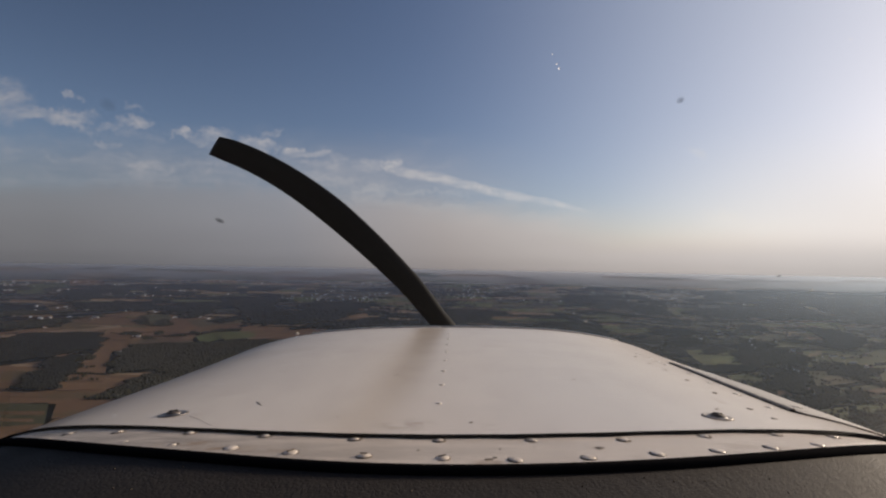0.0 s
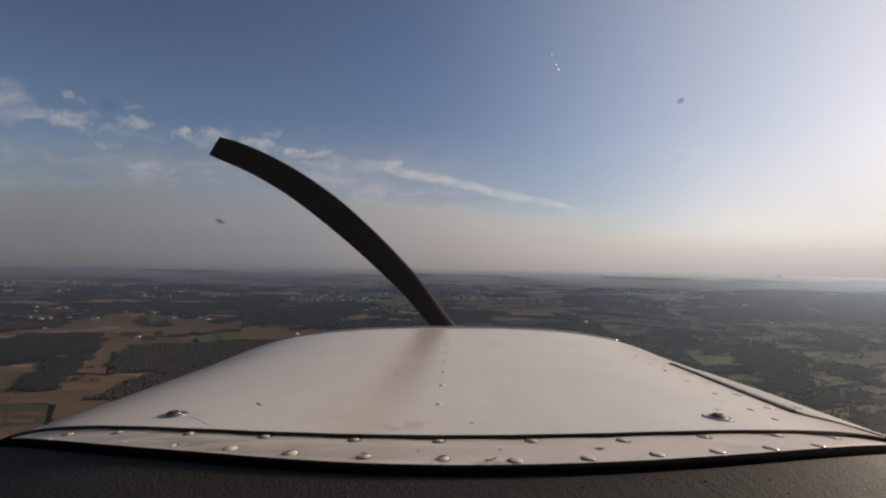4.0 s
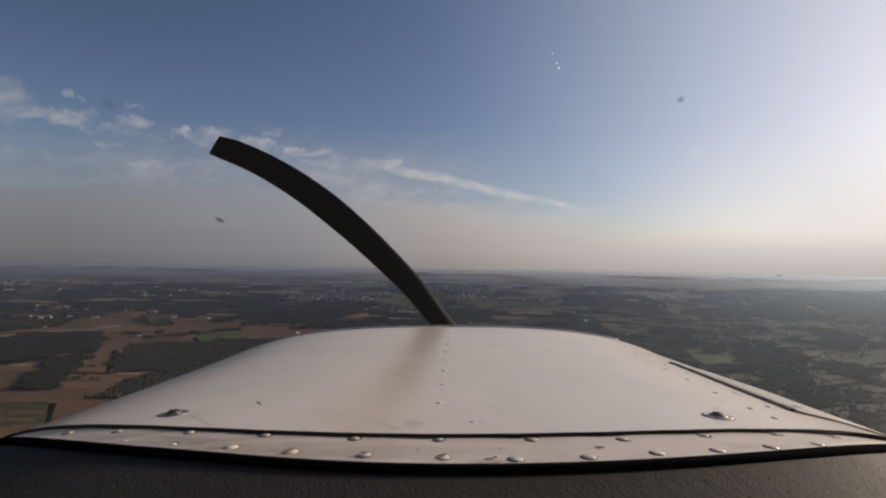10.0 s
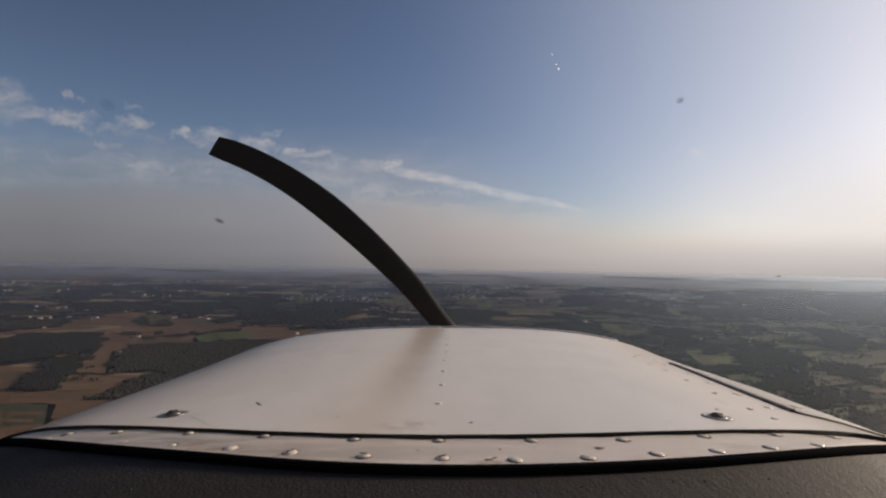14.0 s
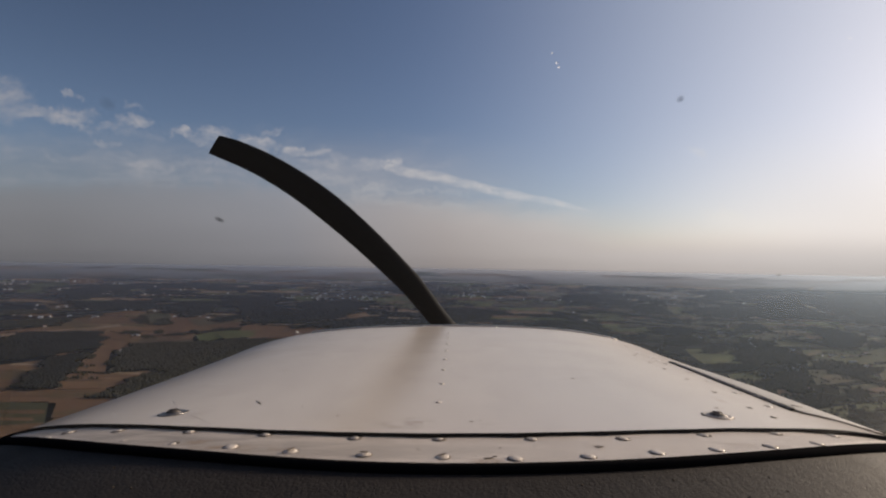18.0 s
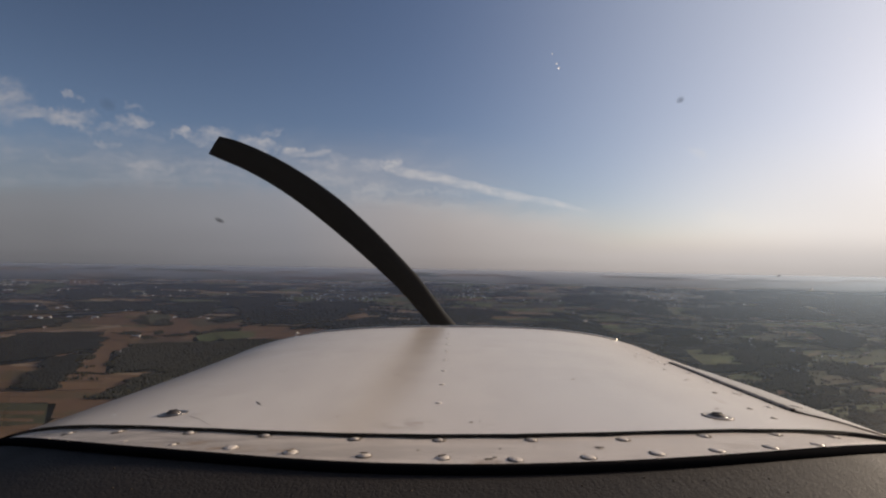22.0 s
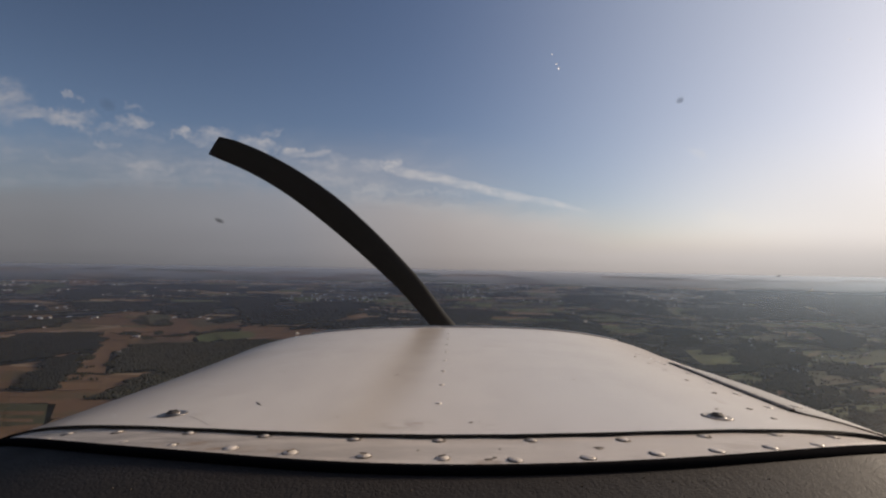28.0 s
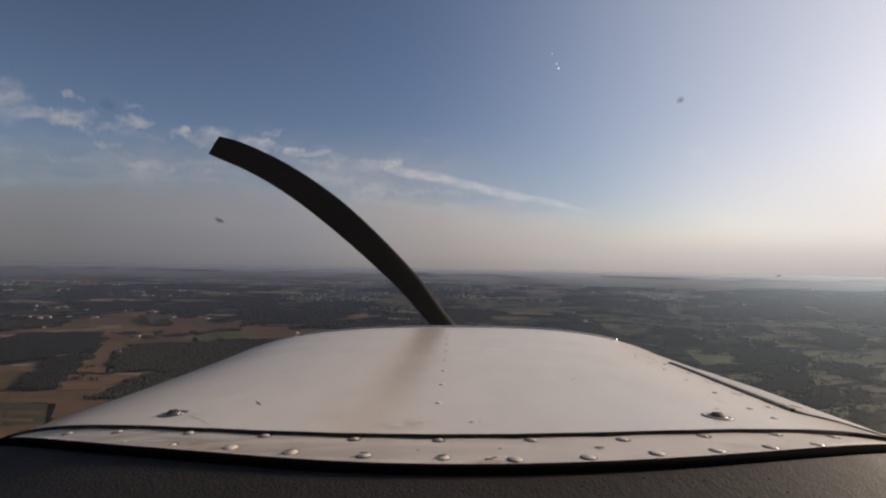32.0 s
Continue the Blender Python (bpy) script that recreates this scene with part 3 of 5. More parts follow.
def side_start(y):
    return gap_x(max(y, 0.462)) + 0.004 + max(0.0, 0.462 - y) * 1.7


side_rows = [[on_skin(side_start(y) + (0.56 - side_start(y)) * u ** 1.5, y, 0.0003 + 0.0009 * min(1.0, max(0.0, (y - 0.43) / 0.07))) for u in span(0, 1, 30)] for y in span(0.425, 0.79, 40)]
part("side_panel", mesh_of("side_panel", *sheet(side_rows, 0.002), GREY_PANEL, True), cowl, "side door panel of the cowling")
# the gap's shade is a black cord laid on the skin
part("panel_gap", mesh_of("panel_gap", *tube([on_skin(gap_x(y), y, 0.0004) for y in span(0.462, 0.79, 90)], lambda u: 0.0027 + 0.0006 * noise.noise((u * 31.0, 2.0, 0.0)), 6, 0.6), RUBBER_SHADOW, True), cowl, "black cord standing for the shade in the side panel's gap")
knuckle = mesh_of("knuckle", *tube([Vector((0, 0.0038 * k, 0)) for k in (-1, -0.8, 0.8, 1)], lambda u: 0.0013 + 0.0004 * math.sin(math.pi * u), 8), HINGE, True)
for k in range(38):
    y = 0.468 + 0.0084 * k
    part("knuckle", knuckle, cowl, "worn knuckle of the side panel's hinge" if k == 0 else "").matrix_local = seat(gap_x(y) - 0.0006, y, 0.0005 + 0.0003 * (k % 2)) @ pose(0, 0, 0, 0, 0, -6)
tail = [(0.3235, 0.462), (0.332, 0.4555), (0.345, 0.4515), (0.357, 0.448), (0.371, 0.435), (0.385, 0.425)]
part("panel_edge", mesh_of("panel_edge", *tube([on_skin(x, y, 0.0006) for x, y in tail], 0.0008, 6), DARK_STEEL, True), cowl, "thin dark panel edge")
# second, paler bead paints in the highlight along this edge
part("panel_edge", mesh_of("panel_edge", *tube([on_skin(x + 0.0010, y + 0.0016, 0.0010) for x, y in tail], 0.0007, 6), WASHER, True), cowl, "pale bead added for the highlight on the side panel's edge")
part("worn_edge", mesh_of("worn_edge", *tube([on_skin(gap_x(y) + 0.0030, y, 0.0018) for y in span(0.466, 0.785, 90)], lambda u: 0.0009 + 0.0005 * noise.noise((u * 47.0, 9.0, 0.0)), 5), OIL, True), cowl, "scuffed bare edge of the side panel")

dome = mesh_of("rivet", *lathe(((0.0044, -0.0004), (0.0041, 0.0002), (0.0031, 0.0006), (0.0017, 0.00082), (0.0005, 0.00088)), 16), RIVET_PAINT, True)
small_dome = mesh_of("rivet", *lathe(((0.0031, -0.0003), (0.0029, 0.0002), (0.0020, 0.0006), (0.0005, 0.0007)), 12), RIVET_PAINT, True)
flush = mesh_of("rivet", *lathe(((0.0027, -0.0002), (0.0026, 0.0003), (0.0004, 0.0004)), 10), GRIME_SHADE, True)
edge_dome = mesh_of("rivet", *lathe(((0.0031, -0.0004), (0.0030, 0.0004), (0.0020, 0.0009), (0.0005, 0.0011)), 12), EDGE_GLINT, True)
# slot drawn as a thin dark bar on the rivet
groove = mesh_of("slot", *sheet([[Vector((sx * 0.0023, sy * 0.0006, 0)) for sx in (-1, 1)] for sy in (-1, 1)], 0.0005), GRIME_SHADE)
# dark ring under each rivet: grime with contact shade painted in
halo = mesh_of("rivet_rim", *lathe(((0.0051, -0.0002), (0.0049, 0.0001), (0.0034, 0.00015)), 14), GRIME_SHADE, True)


def rivet(x, y, me=dome, off=0.0, rim=True):
    """A domed rivet seated on the skin."""
    y += 0.0028 if y < 0.40 else 0.0
    ob = part("rivet", me, cowl)
    ob.matrix_local = seat(x, y, off) @ pose(0, 0, 0, random.uniform(-4, 4), random.uniform(-4, 4), random.uniform(0, 90))
    if rim:
        part("rim", halo, ob, "dark ring of grime and contact shade")
    return ob


for x, y in UPPER_ROW:
    rivet(x, y, small_dome, off=-0.0009)
for x, y in ((-0.2886, 0.3622), (-0.2127, 0.3312), (-0.1734, 0.3174), (-0.1312, 0.3067), (-0.0909, 0.2961), (-0.046, 0.2892), (-0.0003, 0.2849), (0.0417, 0.2823), (0.0845, 0.2869), (0.1283, 0.2961), (0.169, 0.305), (0.2103, 0.3179), (0.2523, 0.3346)):
    bolt = rivet(x, y, small_dome if x < -0.16 else dome, off=-0.0013 if x < -0.16 else -0.0009)
    if -0.1 < x < 0.03:
        part("slot", groove, bolt, "dark screw slot").matrix_local = pose(0, 0, 0.0019, 0, 0, 1900 * x)
for i in range(9):
    y = 0.428 + 0.0862 * i
    rivet(-0.0034 + 0.0257 * (y - 0.428), y, small_dome, rim=False)
for x, y in ((0.371, 1.10), (0.362, 0.99), (0.339, 0.8707), (0.3397, 0.8157), (0.3352, 0.7775), (0.3336, 0.7444), (0.3287, 0.6711), (0.3196, 0.5986), (0.3112, 0.5302), (0.304, 0.466)):
    rivet(x, y, small_dome)
rivet(0.336, 0.476, small_dome, 0.0038)
for x, y in ((0.31, 0.81), (0.3019, 0.7329), (0.2986, 0.6731), (0.2903, 0.5954), (0.2806, 0.5169), (0.2733, 0.445), (0.2726, 0.4114)):
    rivet(x, y, flush, rim=False)
rivet(-0.2802, 0.4281, small_dome, -0.0006, rim=False)
# front rivets get a paler tone in place of sun glints
for x in (-0.334, -0.278, -0.164, -0.044, -0.008, 0.120, 0.256, 0.378):
    rivet(x, 1.144, edge_dome, rim=False)
# pale bead painted in for the highlight on the cowling's front edge
part("front_lip", mesh_of("front_lip", *tube([on_skin(x, FRONT + 0.0006, 0.0014 + 0.0006 * noise.noise((x * 23.0, 4.0, 0.0))) for x in span(-0.30, 0.40, 120)], lambda u: 0.0017 + 0.0005 * noise.noise((u * 29.0, 7.0, 0.0)), 6), EDGE_GLINT, True), cowl, "pale bead added for the highlight along the front edge")


def fastener(x, y, turn, mat, size):
    """A quarter-turn cowling fastener: cupped washer, stepped collar, slotted stud and a bright bar for its highlight.
    """
    m = seat(x, y) @ pose(0, 0, 0, 0, 0, turn) @ Matrix.Diagonal((size, size, size * 0.80, 1))
    washer = part("fastener", mesh_of("fastener", *lathe(((0.0126, -0.0003), (0.0125, 0.0006), (0.0119, 0.0010), (0.0104, 0.0009), (0.0098, 0.0004), (0.0092, 0.0004), (0.0086, 0.0009), (0.0072, 0.0010), (0.0066, 0.0004)), 32), mat, True), cowl, "steel quarter-turn fastener with a slotted stud")
    washer.matrix_local = m
    # dark ring: grime and the washer's contact shade in one colour
    part("rim", mesh_of("rim", *lathe(((0.0137, -0.0002), (0.0135, 0.0002), (0.0122, 0.0003)), 28), GRIME_SHADE, True), washer, "dark ring of grime and contact shade")
    part("collar", mesh_of("collar", *lathe(((0.0078, 0.0004), (0.0078, 0.0014), (0.0073, 0.0017), (0.0064, 0.0017), (0.0062, 0.0012)), 24), STEEL, True), washer, "worn bright collar")
    part("stud", mesh_of("stud", *lathe(((0.0063, 0.0003), (0.0062, 0.0020), (0.0056, 0.0030), (0.0046, 0.0036), (0.0044, 0.0031), (0.0036, 0.0031), (0.0032, 0.0042), (0.0020, 0.0047), (0.0006, 0.0048)), 22), DARK_STEEL, True), washer)
    # slot drawn as a black bar across the stud
    v, f = sheet([[Vector((sx * 0.0036, sy * 0.0006, 0.0049)) for sx in (-1, 1)] for sy in (-1, 1)], 0.0022)
    part("slot", mesh_of("slot", v, f, RUBBER_SHADOW), washer)
    # highlight on the stud, painted in as a small bright bar
    part("pin", mesh_of("pin", *tube([Vector((0.0008 * k, 0.0052, 0.0030)) for k in (-4, -2, 0, 2, 4)], 0.0005, 6), WASHER, True), washer, "bright bar added for a highlight on the stud")


fastener(-0.2198, 0.4082, 20, STEEL, 0.86)
fastener(0.2186, 0.3985, -15, WASHER, 0.88)


def mark(name, x, y, w, h, turn, mat, label):
    """A squashed insect or a dried drop on the paint, with a ragged outline."""
    rng = random.Random(int((x + 2) * 9999))
    ring = [(0.6 + 0.55 * rng.random()) for _ in range(11)]
    rows = [[Vector((k * ring[i] * math.cos(i * 0.571), k * ring[i] * math.sin(i * 0.571), z)) for i in range(11)] for k, z in ((1.0, 0.1), (0.7, 0.5), (0.15, 0.8))]
    ob = part(name, mesh_of(name, *sheet(rows, close=True), mat, True), cowl, label)
    off = (-0.0009 if y < seam(x) else 0.0001) + (0.0007 if w > 0.01 else 0.0)
    ob.matrix_local = seat(x, y, off) @ pose(0, 0, 0, 0, 0, turn) @ Matrix.Diagonal((w, h, 0.0005, 1))


mark("insect_splat", -0.1603, 0.4356, 0.0009, 0.0125, 32, GRIME_SHADE, "dried insect smear on the paint")
for x, y, w, h in ((-0.1937, 0.615, 0.0028, 0.0022), (-0.0802, 0.3821, 0.0013, 0.0012), (0.021, 0.3645, 0.0022, 0.0014), (0.0273, 0.366, 0.0009, 0.0008), (-0.0523, 0.5724, 0.0060, 0.0009), (0.0969, 0.3087, 0.0034, 0.0024), (0.0262, 0.2860, 0.0036, 0.0018), (0.0300, 0.2890, 0.0016, 0.0012),
                   (0.0348, 0.3053, 0.0010, 0.0009), (0.1434, 0.55, 0.004, 0.0008), (-0.1163, 0.414, 0.0009, 0.0008), (0.235, 0.43, 0.0024, 0.0014), (-0.015, 0.302, 0.0012, 0.0006), (-0.105, 0.50, 0.0012, 0.0008)):
    mark("dirt_mark", x, y, w, h, 20, GRIME_SHADE, "dark dirt fleck on the paint")
for a, b in (((-0.252, 0.466), (-0.2365, 0.445)), ((-0.2009, 0.3965), (-0.167, 0.3635))):
    line = [on_skin(a[0] + (b[0] - a[0]) * u, a[1] + (b[1] - a[1]) * u + 0.0012 * math.sin(5 * u), 0.0001) for u in span(0, 1, 12)]
    part("scratch", mesh_of("scratch", *tube(line, 0.00007, 5), SCRATCH, True), cowl, "thin scratch in the paint")

tab = [[on_skin(0.383 + 0.011 * u, 0.4205 + 0.012 * w, 0.0012 + 0.0015 * math.sin(math.pi * u)) for u in span(0, 1, 6)] for w in span(0, 1, 4)]
part("tab", mesh_of("tab", *sheet(tab, 0.0008), WASHER, True), cowl, "small bent metal tab at the end of the seam")

# ---- windscreen, its seal and the glareshield ----
screen = thing("windscreen", AIR, "clear curved acrylic windscreen with dust specks and a black rubber seal", "windscreen")


def pane_at(x, v):
    y = lip(x) - 0.0020
    return Vector((x, y - 0.40 * v - 0.03 * v * v, skin(x, lip(x)) + 0.0010 + 0.018 * x * x + 0.46 * v - 0.05 * v * v))


pane = part("pane", mesh_of("pane", *sheet([[pane_at(x, v) for x in span(-0.6, 0.6, 61)] for v in span(0, 1, 22)]), GLASS, True), screen)
pane.visible_shadow = False
part("seal", mesh_of("seal", *tube([on_skin(x, lip(x) - 0.0028, -0.0034) for x in span(-0.5, 0.5, 90)], 0.0041, 10), RUBBER_SHADOW, True), screen, "black rubber windscreen seal")


def speck(name, s, t, w, h, turn, mat, label):
    """A speck on the inside of the pane, on the line of sight with those slopes."""
    x, v = s * 0.16, 0.3
    for _ in range(60):
        p = pane_at(x, v)
        v += ((t * p.y) - p.z) * 0.6
        x += (s * pane_at(x, v).y - x) * 0.5
    p = pane_at(x, v)
    n = (pane_at(x + 0.002, v) - pane_at(x - 0.002, v)).cross(pane_at(x, v + 0.004) - pane_at(x, v - 0.004)).normalized()
    disc = [[Vector((k * math.cos(a), k * math.sin(a), 0.25 * (1 - k))) for a in span(0, 2 * math.pi, 15)[:-1]] for k in (1.0, 0.8, 0.5, 0.2, 0.001)]
    me = mesh_of(name, *sheet(disc, close=True), mat, True)
    ob = part(name, me, screen, label)
    ob.matrix_local = Matrix.Translation(p + n * 0.0004 * (1 if n.y < 0 else -1)) @ n.to_track_quat("Z", "Y").to_matrix().to_4x4() @ pose(0, 0, 0, 0, 0, turn) @ Matrix.Diagonal((w, h, 0.001, 1))


speck('insect_speck', -0.4447, 0.0587, 0.0021, 0.0014, -30, SPECK, 'dark insect speck on the pane')
speck('dust_spot', 0.4729, 0.2991, 0.0013, 0.0013, 0, DUST, 'brown dust spot on the pane')
speck('dust_spot', 0.6693, -0.0519, 0.0011, 0.0009, 0, SPECK, 'brown dust spot on the pane')
speck('dust_spot', 0.7370, -0.0790, 0.0009, 0.0009, 0, FOG_SPOT, 'milky spot on the pane')
speck('dust_spot', -0.2889, -0.1659, 0.0012, 0.001, 0, FOG_SPOT, 'milky spot on the pane')
speck('dust_spot', 0.2856, -0.1422, 0.0013, 0.001, 0, FOG_SPOT, 'milky spot on the pane')
# glints on the acrylic, painted as small white dots
speck('chip', 0.2314, 0.3623, 0.0004, 0.00035, 0, GLINT, 'tiny white dot painted for a glint in the acrylic')
speck('chip', 0.2269, 0.3713, 0.00035, 0.0003, 0, GLINT, 'tiny white dot painted for a glint in the acrylic')
speck('chip', 0.2178, 0.3905, 0.00022, 0.00025, 0, GLINT, 'tiny white dot painted for a glint in the acrylic')
speck('chip', 0.8115, 0.4210, 0.0006, 0.00018, 20, GLINT, 'tiny bright scratch in the acrylic')
speck('smudge', -0.6669, 0.2900, 0.0034, 0.0026, 20, FAINT, 'faint grey smear on the pane')
speck('smudge', 0.7132, -0.1061, 0.0012, 0.0011, 0, YELLOW, 'yellowish spot on the pane')
speck('smudge', 0.7335, -0.0813, 0.0013, 0.0012, 0, YELLOW, 'yellowish spot on the pane')


def shield_top(x, v):
    """The padded cover: it meets the seal in front and flattens towards the seats."""
    front = skin(x, lip(x)) - 0.0033
    return Vector((x, -0.22 + (lip(x) + 0.2185) * v, front * v + (-0.1215 - 0.55 * x * x) * (1 - v)))


shield = thing("glareshield", AIR, "black grained vinyl glareshield with dust on it", "dashboard")
part("cover", mesh_of("cover", *sheet([[shield_top(x, v) for x in span(-0.6, 0.6, 61)] for v in span(0, 1, 14)], 0.012), VINYL, True), shield)
crumb = mesh_of("crumb", *lathe(((0.0004, 0), (0.0005, 0.0003), (0.0002, 0.0006)), 6), surface("dust_crumb", (0.09, 0.075, 0.06), 0.9, grain=900, patch=300, bump=0))
for i in range(34):
    x, v = random.uniform(-0.24, 0.24), random.uniform(0.86, 0.975)
    part("crumb", crumb, shield).matrix_local = Matrix.Translation(shield_top(x, v))

# ---- the cabin behind the lens, unseen: plain dark roof, sides and back wall added to block skylight ----
TRIM = surface("unseen_cabin_lining", (0.055, 0.052, 0.050), 0.9, grain=120, patch=8, bump=0.2)


def slab(name, lo, hi, label):
    """A plain unseen panel between two corners."""
    v = [Vector((x, y, z)) for z in (lo[2], hi[2]) for y in (lo[1], hi[1]) for x in (lo[0], hi[0])]
    ob = new(name, mesh_of(name, v, [(0, 2, 3, 1), (4, 5, 7, 6), (0, 1, 5, 4), (2, 6, 7, 3), (0, 4, 6, 2), (1, 3, 7, 5)], TRIM))
    ob.matrix_world = AIR
    tagged(ob, label, "cabin wall", kind="structure")


slab("ceiling", (-0.62, -1.2, 0.32), (0.62, -0.13, 0.35), "unseen dark roof added to block light behind the lens")
slab("wall_back", (-0.62, -1.23, -0.6), (0.62, -1.2, 0.35), "unseen dark back wall added to block light")
slab("wall_left", (-0.65, -1.2, -0.6), (-0.62, 0.02, 0.35), "unseen dark side wall added to block light")
slab("wall_right", (0.62, -1.2, -0.6), (0.65, -0.12, 0.35), "unseen dark side wall added to block light")
slab("floor", (-0.62, -1.2, -0.63), (0.62, 0.0, -0.6), "unseen dark floor added to close the cabin")
slab("panel_front", (-0.62, -0.16, -0.6), (0.62, -0.13, -0.24), "unseen dark panel added under the glareshield")

# ---- propeller, standing still ----
HUB = Vector((0.060, 1.30, -0.251))
prop = thing("propeller", AIR @ Matrix.Translation(HUB), "two-bladed propeller with matt black blades, curved to fit the camera's view", "propeller")


def blade_mesh():
    """A blade with an aerofoil section, twisted from root to tip; its curve and chord are shaped to fit the camera's
    view.
    """
    R, rings = 0.835, []
    for i in range(40):
        q = 0.06 + 0.94 * (i / 39)
        ang = radians(132.5 + 9.0 * q ** 2.5 + 15 * max(0.0, 1 - q / 0.27) ** 2)
        centre = Vector((math.cos(ang) * q * R, 0, math.sin(ang) * q * R))
        along = Vector((math.cos(ang), 0, math.sin(ang)))
        chord = (0.060 + 0.052 * math.sin(min(1, q / 0.62) * 1.57) - 0.022 * max(0, q - 0.6) / 0.4) * (1 if i < 38 else 0.96 if i == 38 else 0.90)
        thick = 0.034 * (1 - q) ** 1.3 + 0.007
        twist = radians(44 - 30 * q)
        side = Vector((-along.z, 0, along.x)) * math.cos(twist) + Vector((0, 1, 0)) * math.sin(twist)
        up = side.cross(along)
        chord *= 0.69 / math.cos(twist) ** 0.8
        rings.append([centre + side * chord * 0.5 * math.cos(a) + up * thick * 0.5 * math.sin(a) * (1 - 0.35 * math.cos(a)) for a in (2 * math.pi * k / 14 for k in range(14))])
    v, f = sheet(rings, close=True)
    return mesh_of("blade", v, f + [tuple(range(13, -1, -1)), tuple(range(len(v) - 14, len(v)))], BLADE, True)


bl = blade_mesh()
part("blade", bl, prop)
part("blade", bl, prop).matrix_local = pose(0, 0, 0, 0, 180, 0)
turned = lathe(((0.040, -0.045), (0.040, 0.02), (0.036, 0.05), (0.026, 0.075), (0.008, 0.085)), 28)
part("spinner", mesh_of("spinner", *turned, SPINNER, True), prop, "white spinner").matrix_local = pose(0, 0, 0, -90, 0, 0)
part("shaft", mesh_of("shaft", *lathe(((0.03, -0.30), (0.03, -0.16), (0.05, -0.125), (0.05, -0.105), (0.03, -0.095), (0.03, -0.04)), 20), DARK_STEEL, True), prop).matrix_local = pose(0, 0, 0, -90, 0, 0)

# ---- the countryside: beyond 2.6 km the land is drawn in towards the eye, along the lines of sight, to end at the horizon inside the lens's reach ----
NEAR, REACH = 2600.0, 4880.0
RISE = EYE.z / (REACH - NEAR)


def fold(x, y, z=0.0):
    """Where the map point (x, y) at height z stands, and its scale there."""
    r = math.hypot(x, y)
    s = 1.0 if r < NEAR else (EYE.z + NEAR * RISE) / (EYE.z / r + RISE) / r
    return Vector((x * s, y * s, EYE.z + (z - EYE.z) * s)), s


def level(me):
    """Drawn-in land is lit as the level country that it is."""
    me.normals_split_custom_set_from_vertices([(0.0, 0.0, 1.0)] * len(me.vertices))


def rings_sheet(name, radii, sectors, z, mat, along_radius):
    verts, uvs, faces = [], [], []
    for r in radii:
        for k in range(sectors):
            a = 2 * math.pi * k / sectors
            x, y = r * math.sin(a), r * math.cos(a)
            verts.append(fold(x, y, z)[0])
            uvs.append((r / 1000, 0) if along_radius else (x / 1000, y / 1000))
    for j in range(len(radii) - 1):
        for k in range(sectors):
            q = (k + 1) % sectors
            faces.append((j * sectors + k, (j + 1) * sectors + k, (j + 1) * sectors + q, j * sectors + q))
    me = mesh_of(name, verts, faces, mat, True)
    layer = me.uv_layers.new(name="map")
    idx = np.zeros(len(me.loops), dtype=np.int32)
    me.loops.foreach_get("vertex_index", idx)
    layer.data.foreach_set("uv", np.array(uvs, dtype=np.float32)[idx].ravel())
    level(me)
    return new(name, me)


def growing(a, b, n):
    return [a * (b / a) ** (i / (n - 1)) for i in range(n)]


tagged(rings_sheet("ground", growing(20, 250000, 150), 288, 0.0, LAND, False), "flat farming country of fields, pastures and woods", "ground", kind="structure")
# translucent cone added in place of haze; its map holds range from the lens
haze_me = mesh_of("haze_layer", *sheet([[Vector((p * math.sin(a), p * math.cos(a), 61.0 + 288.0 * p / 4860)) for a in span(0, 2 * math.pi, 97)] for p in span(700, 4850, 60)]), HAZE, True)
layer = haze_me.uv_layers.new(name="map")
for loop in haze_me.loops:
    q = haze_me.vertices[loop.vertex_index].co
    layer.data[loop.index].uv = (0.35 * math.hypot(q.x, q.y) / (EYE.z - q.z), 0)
tagged(new("haze_layer", haze_me), "translucent sheet added in place of haze over the far country", "haze", kind="structure")

field_count = 0
FIELD_WORDS = {"stubble": "tan stubble field with drill lines", "ploughed": "brown ploughed field", "straw": "narrow strip of pale cut straw", "meadow": "green pasture", "bright": "fresh green crop field", "dull": "rough olive grassland"}


def field(sort, corners):
    """One field, as a sheet on the ground that follows its fall."""
    global field_count
    field_count += 1
    pts = []
    for i, a in enumerate(corners):
        b = corners[(i + 1) % len(corners)]
        n = max(1, int(math.dist(a, b) / 160))
        for k in range(n):
            u, w = k / n, 9.0 * (1 if 0 < k else 0)
            x, y = a[0] + (b[0] - a[0]) * u, a[1] + (b[1] - a[1]) * u
            p, s = fold(x + w * noise.noise((x * 0.01, y * 0.01, 1)), y + w * noise.noise((x * 0.01, y * 0.01, 5)), 0.6 + 0.006 * field_count)
            pts.append(p)
    far = max(math.hypot(*c) for c in corners)
    if far > NEAR * 0.9:
        pts = [p + Vector((0, 0, 1.2)) for p in pts]
    bm = bmesh.new()
    face = bm.faces.new([bm.verts.new(p) for p in pts])
    if face.normal.z < 0 or face.calc_area() and sum((pts[i - 1].x * pts[i].y - pts[i].x * pts[i - 1].y) for i in range(len(pts))) < 0:
        bmesh.ops.reverse_faces(bm, faces=bm.faces)
    bmesh.ops.triangulate(bm, faces=bm.faces)
    me = bpy.data.meshes.new("field")
    bm.to_mesh(me)
    level(me)
    bm.free()
    me.materials.append(FIELD[sort])
    tagged(new("field", me), FIELD_WORDS[sort], "field", kind="structure")


def ico(sub):
    bm = bmesh.new()
    bmesh.ops.create_icosphere(bm, subdivisions=sub, radius=1)
    v = np.array([p.co for p in bm.verts])
    f = np.array([[q.index for q in p.verts] for p in bm.faces])
    bm.free()
    return v, f


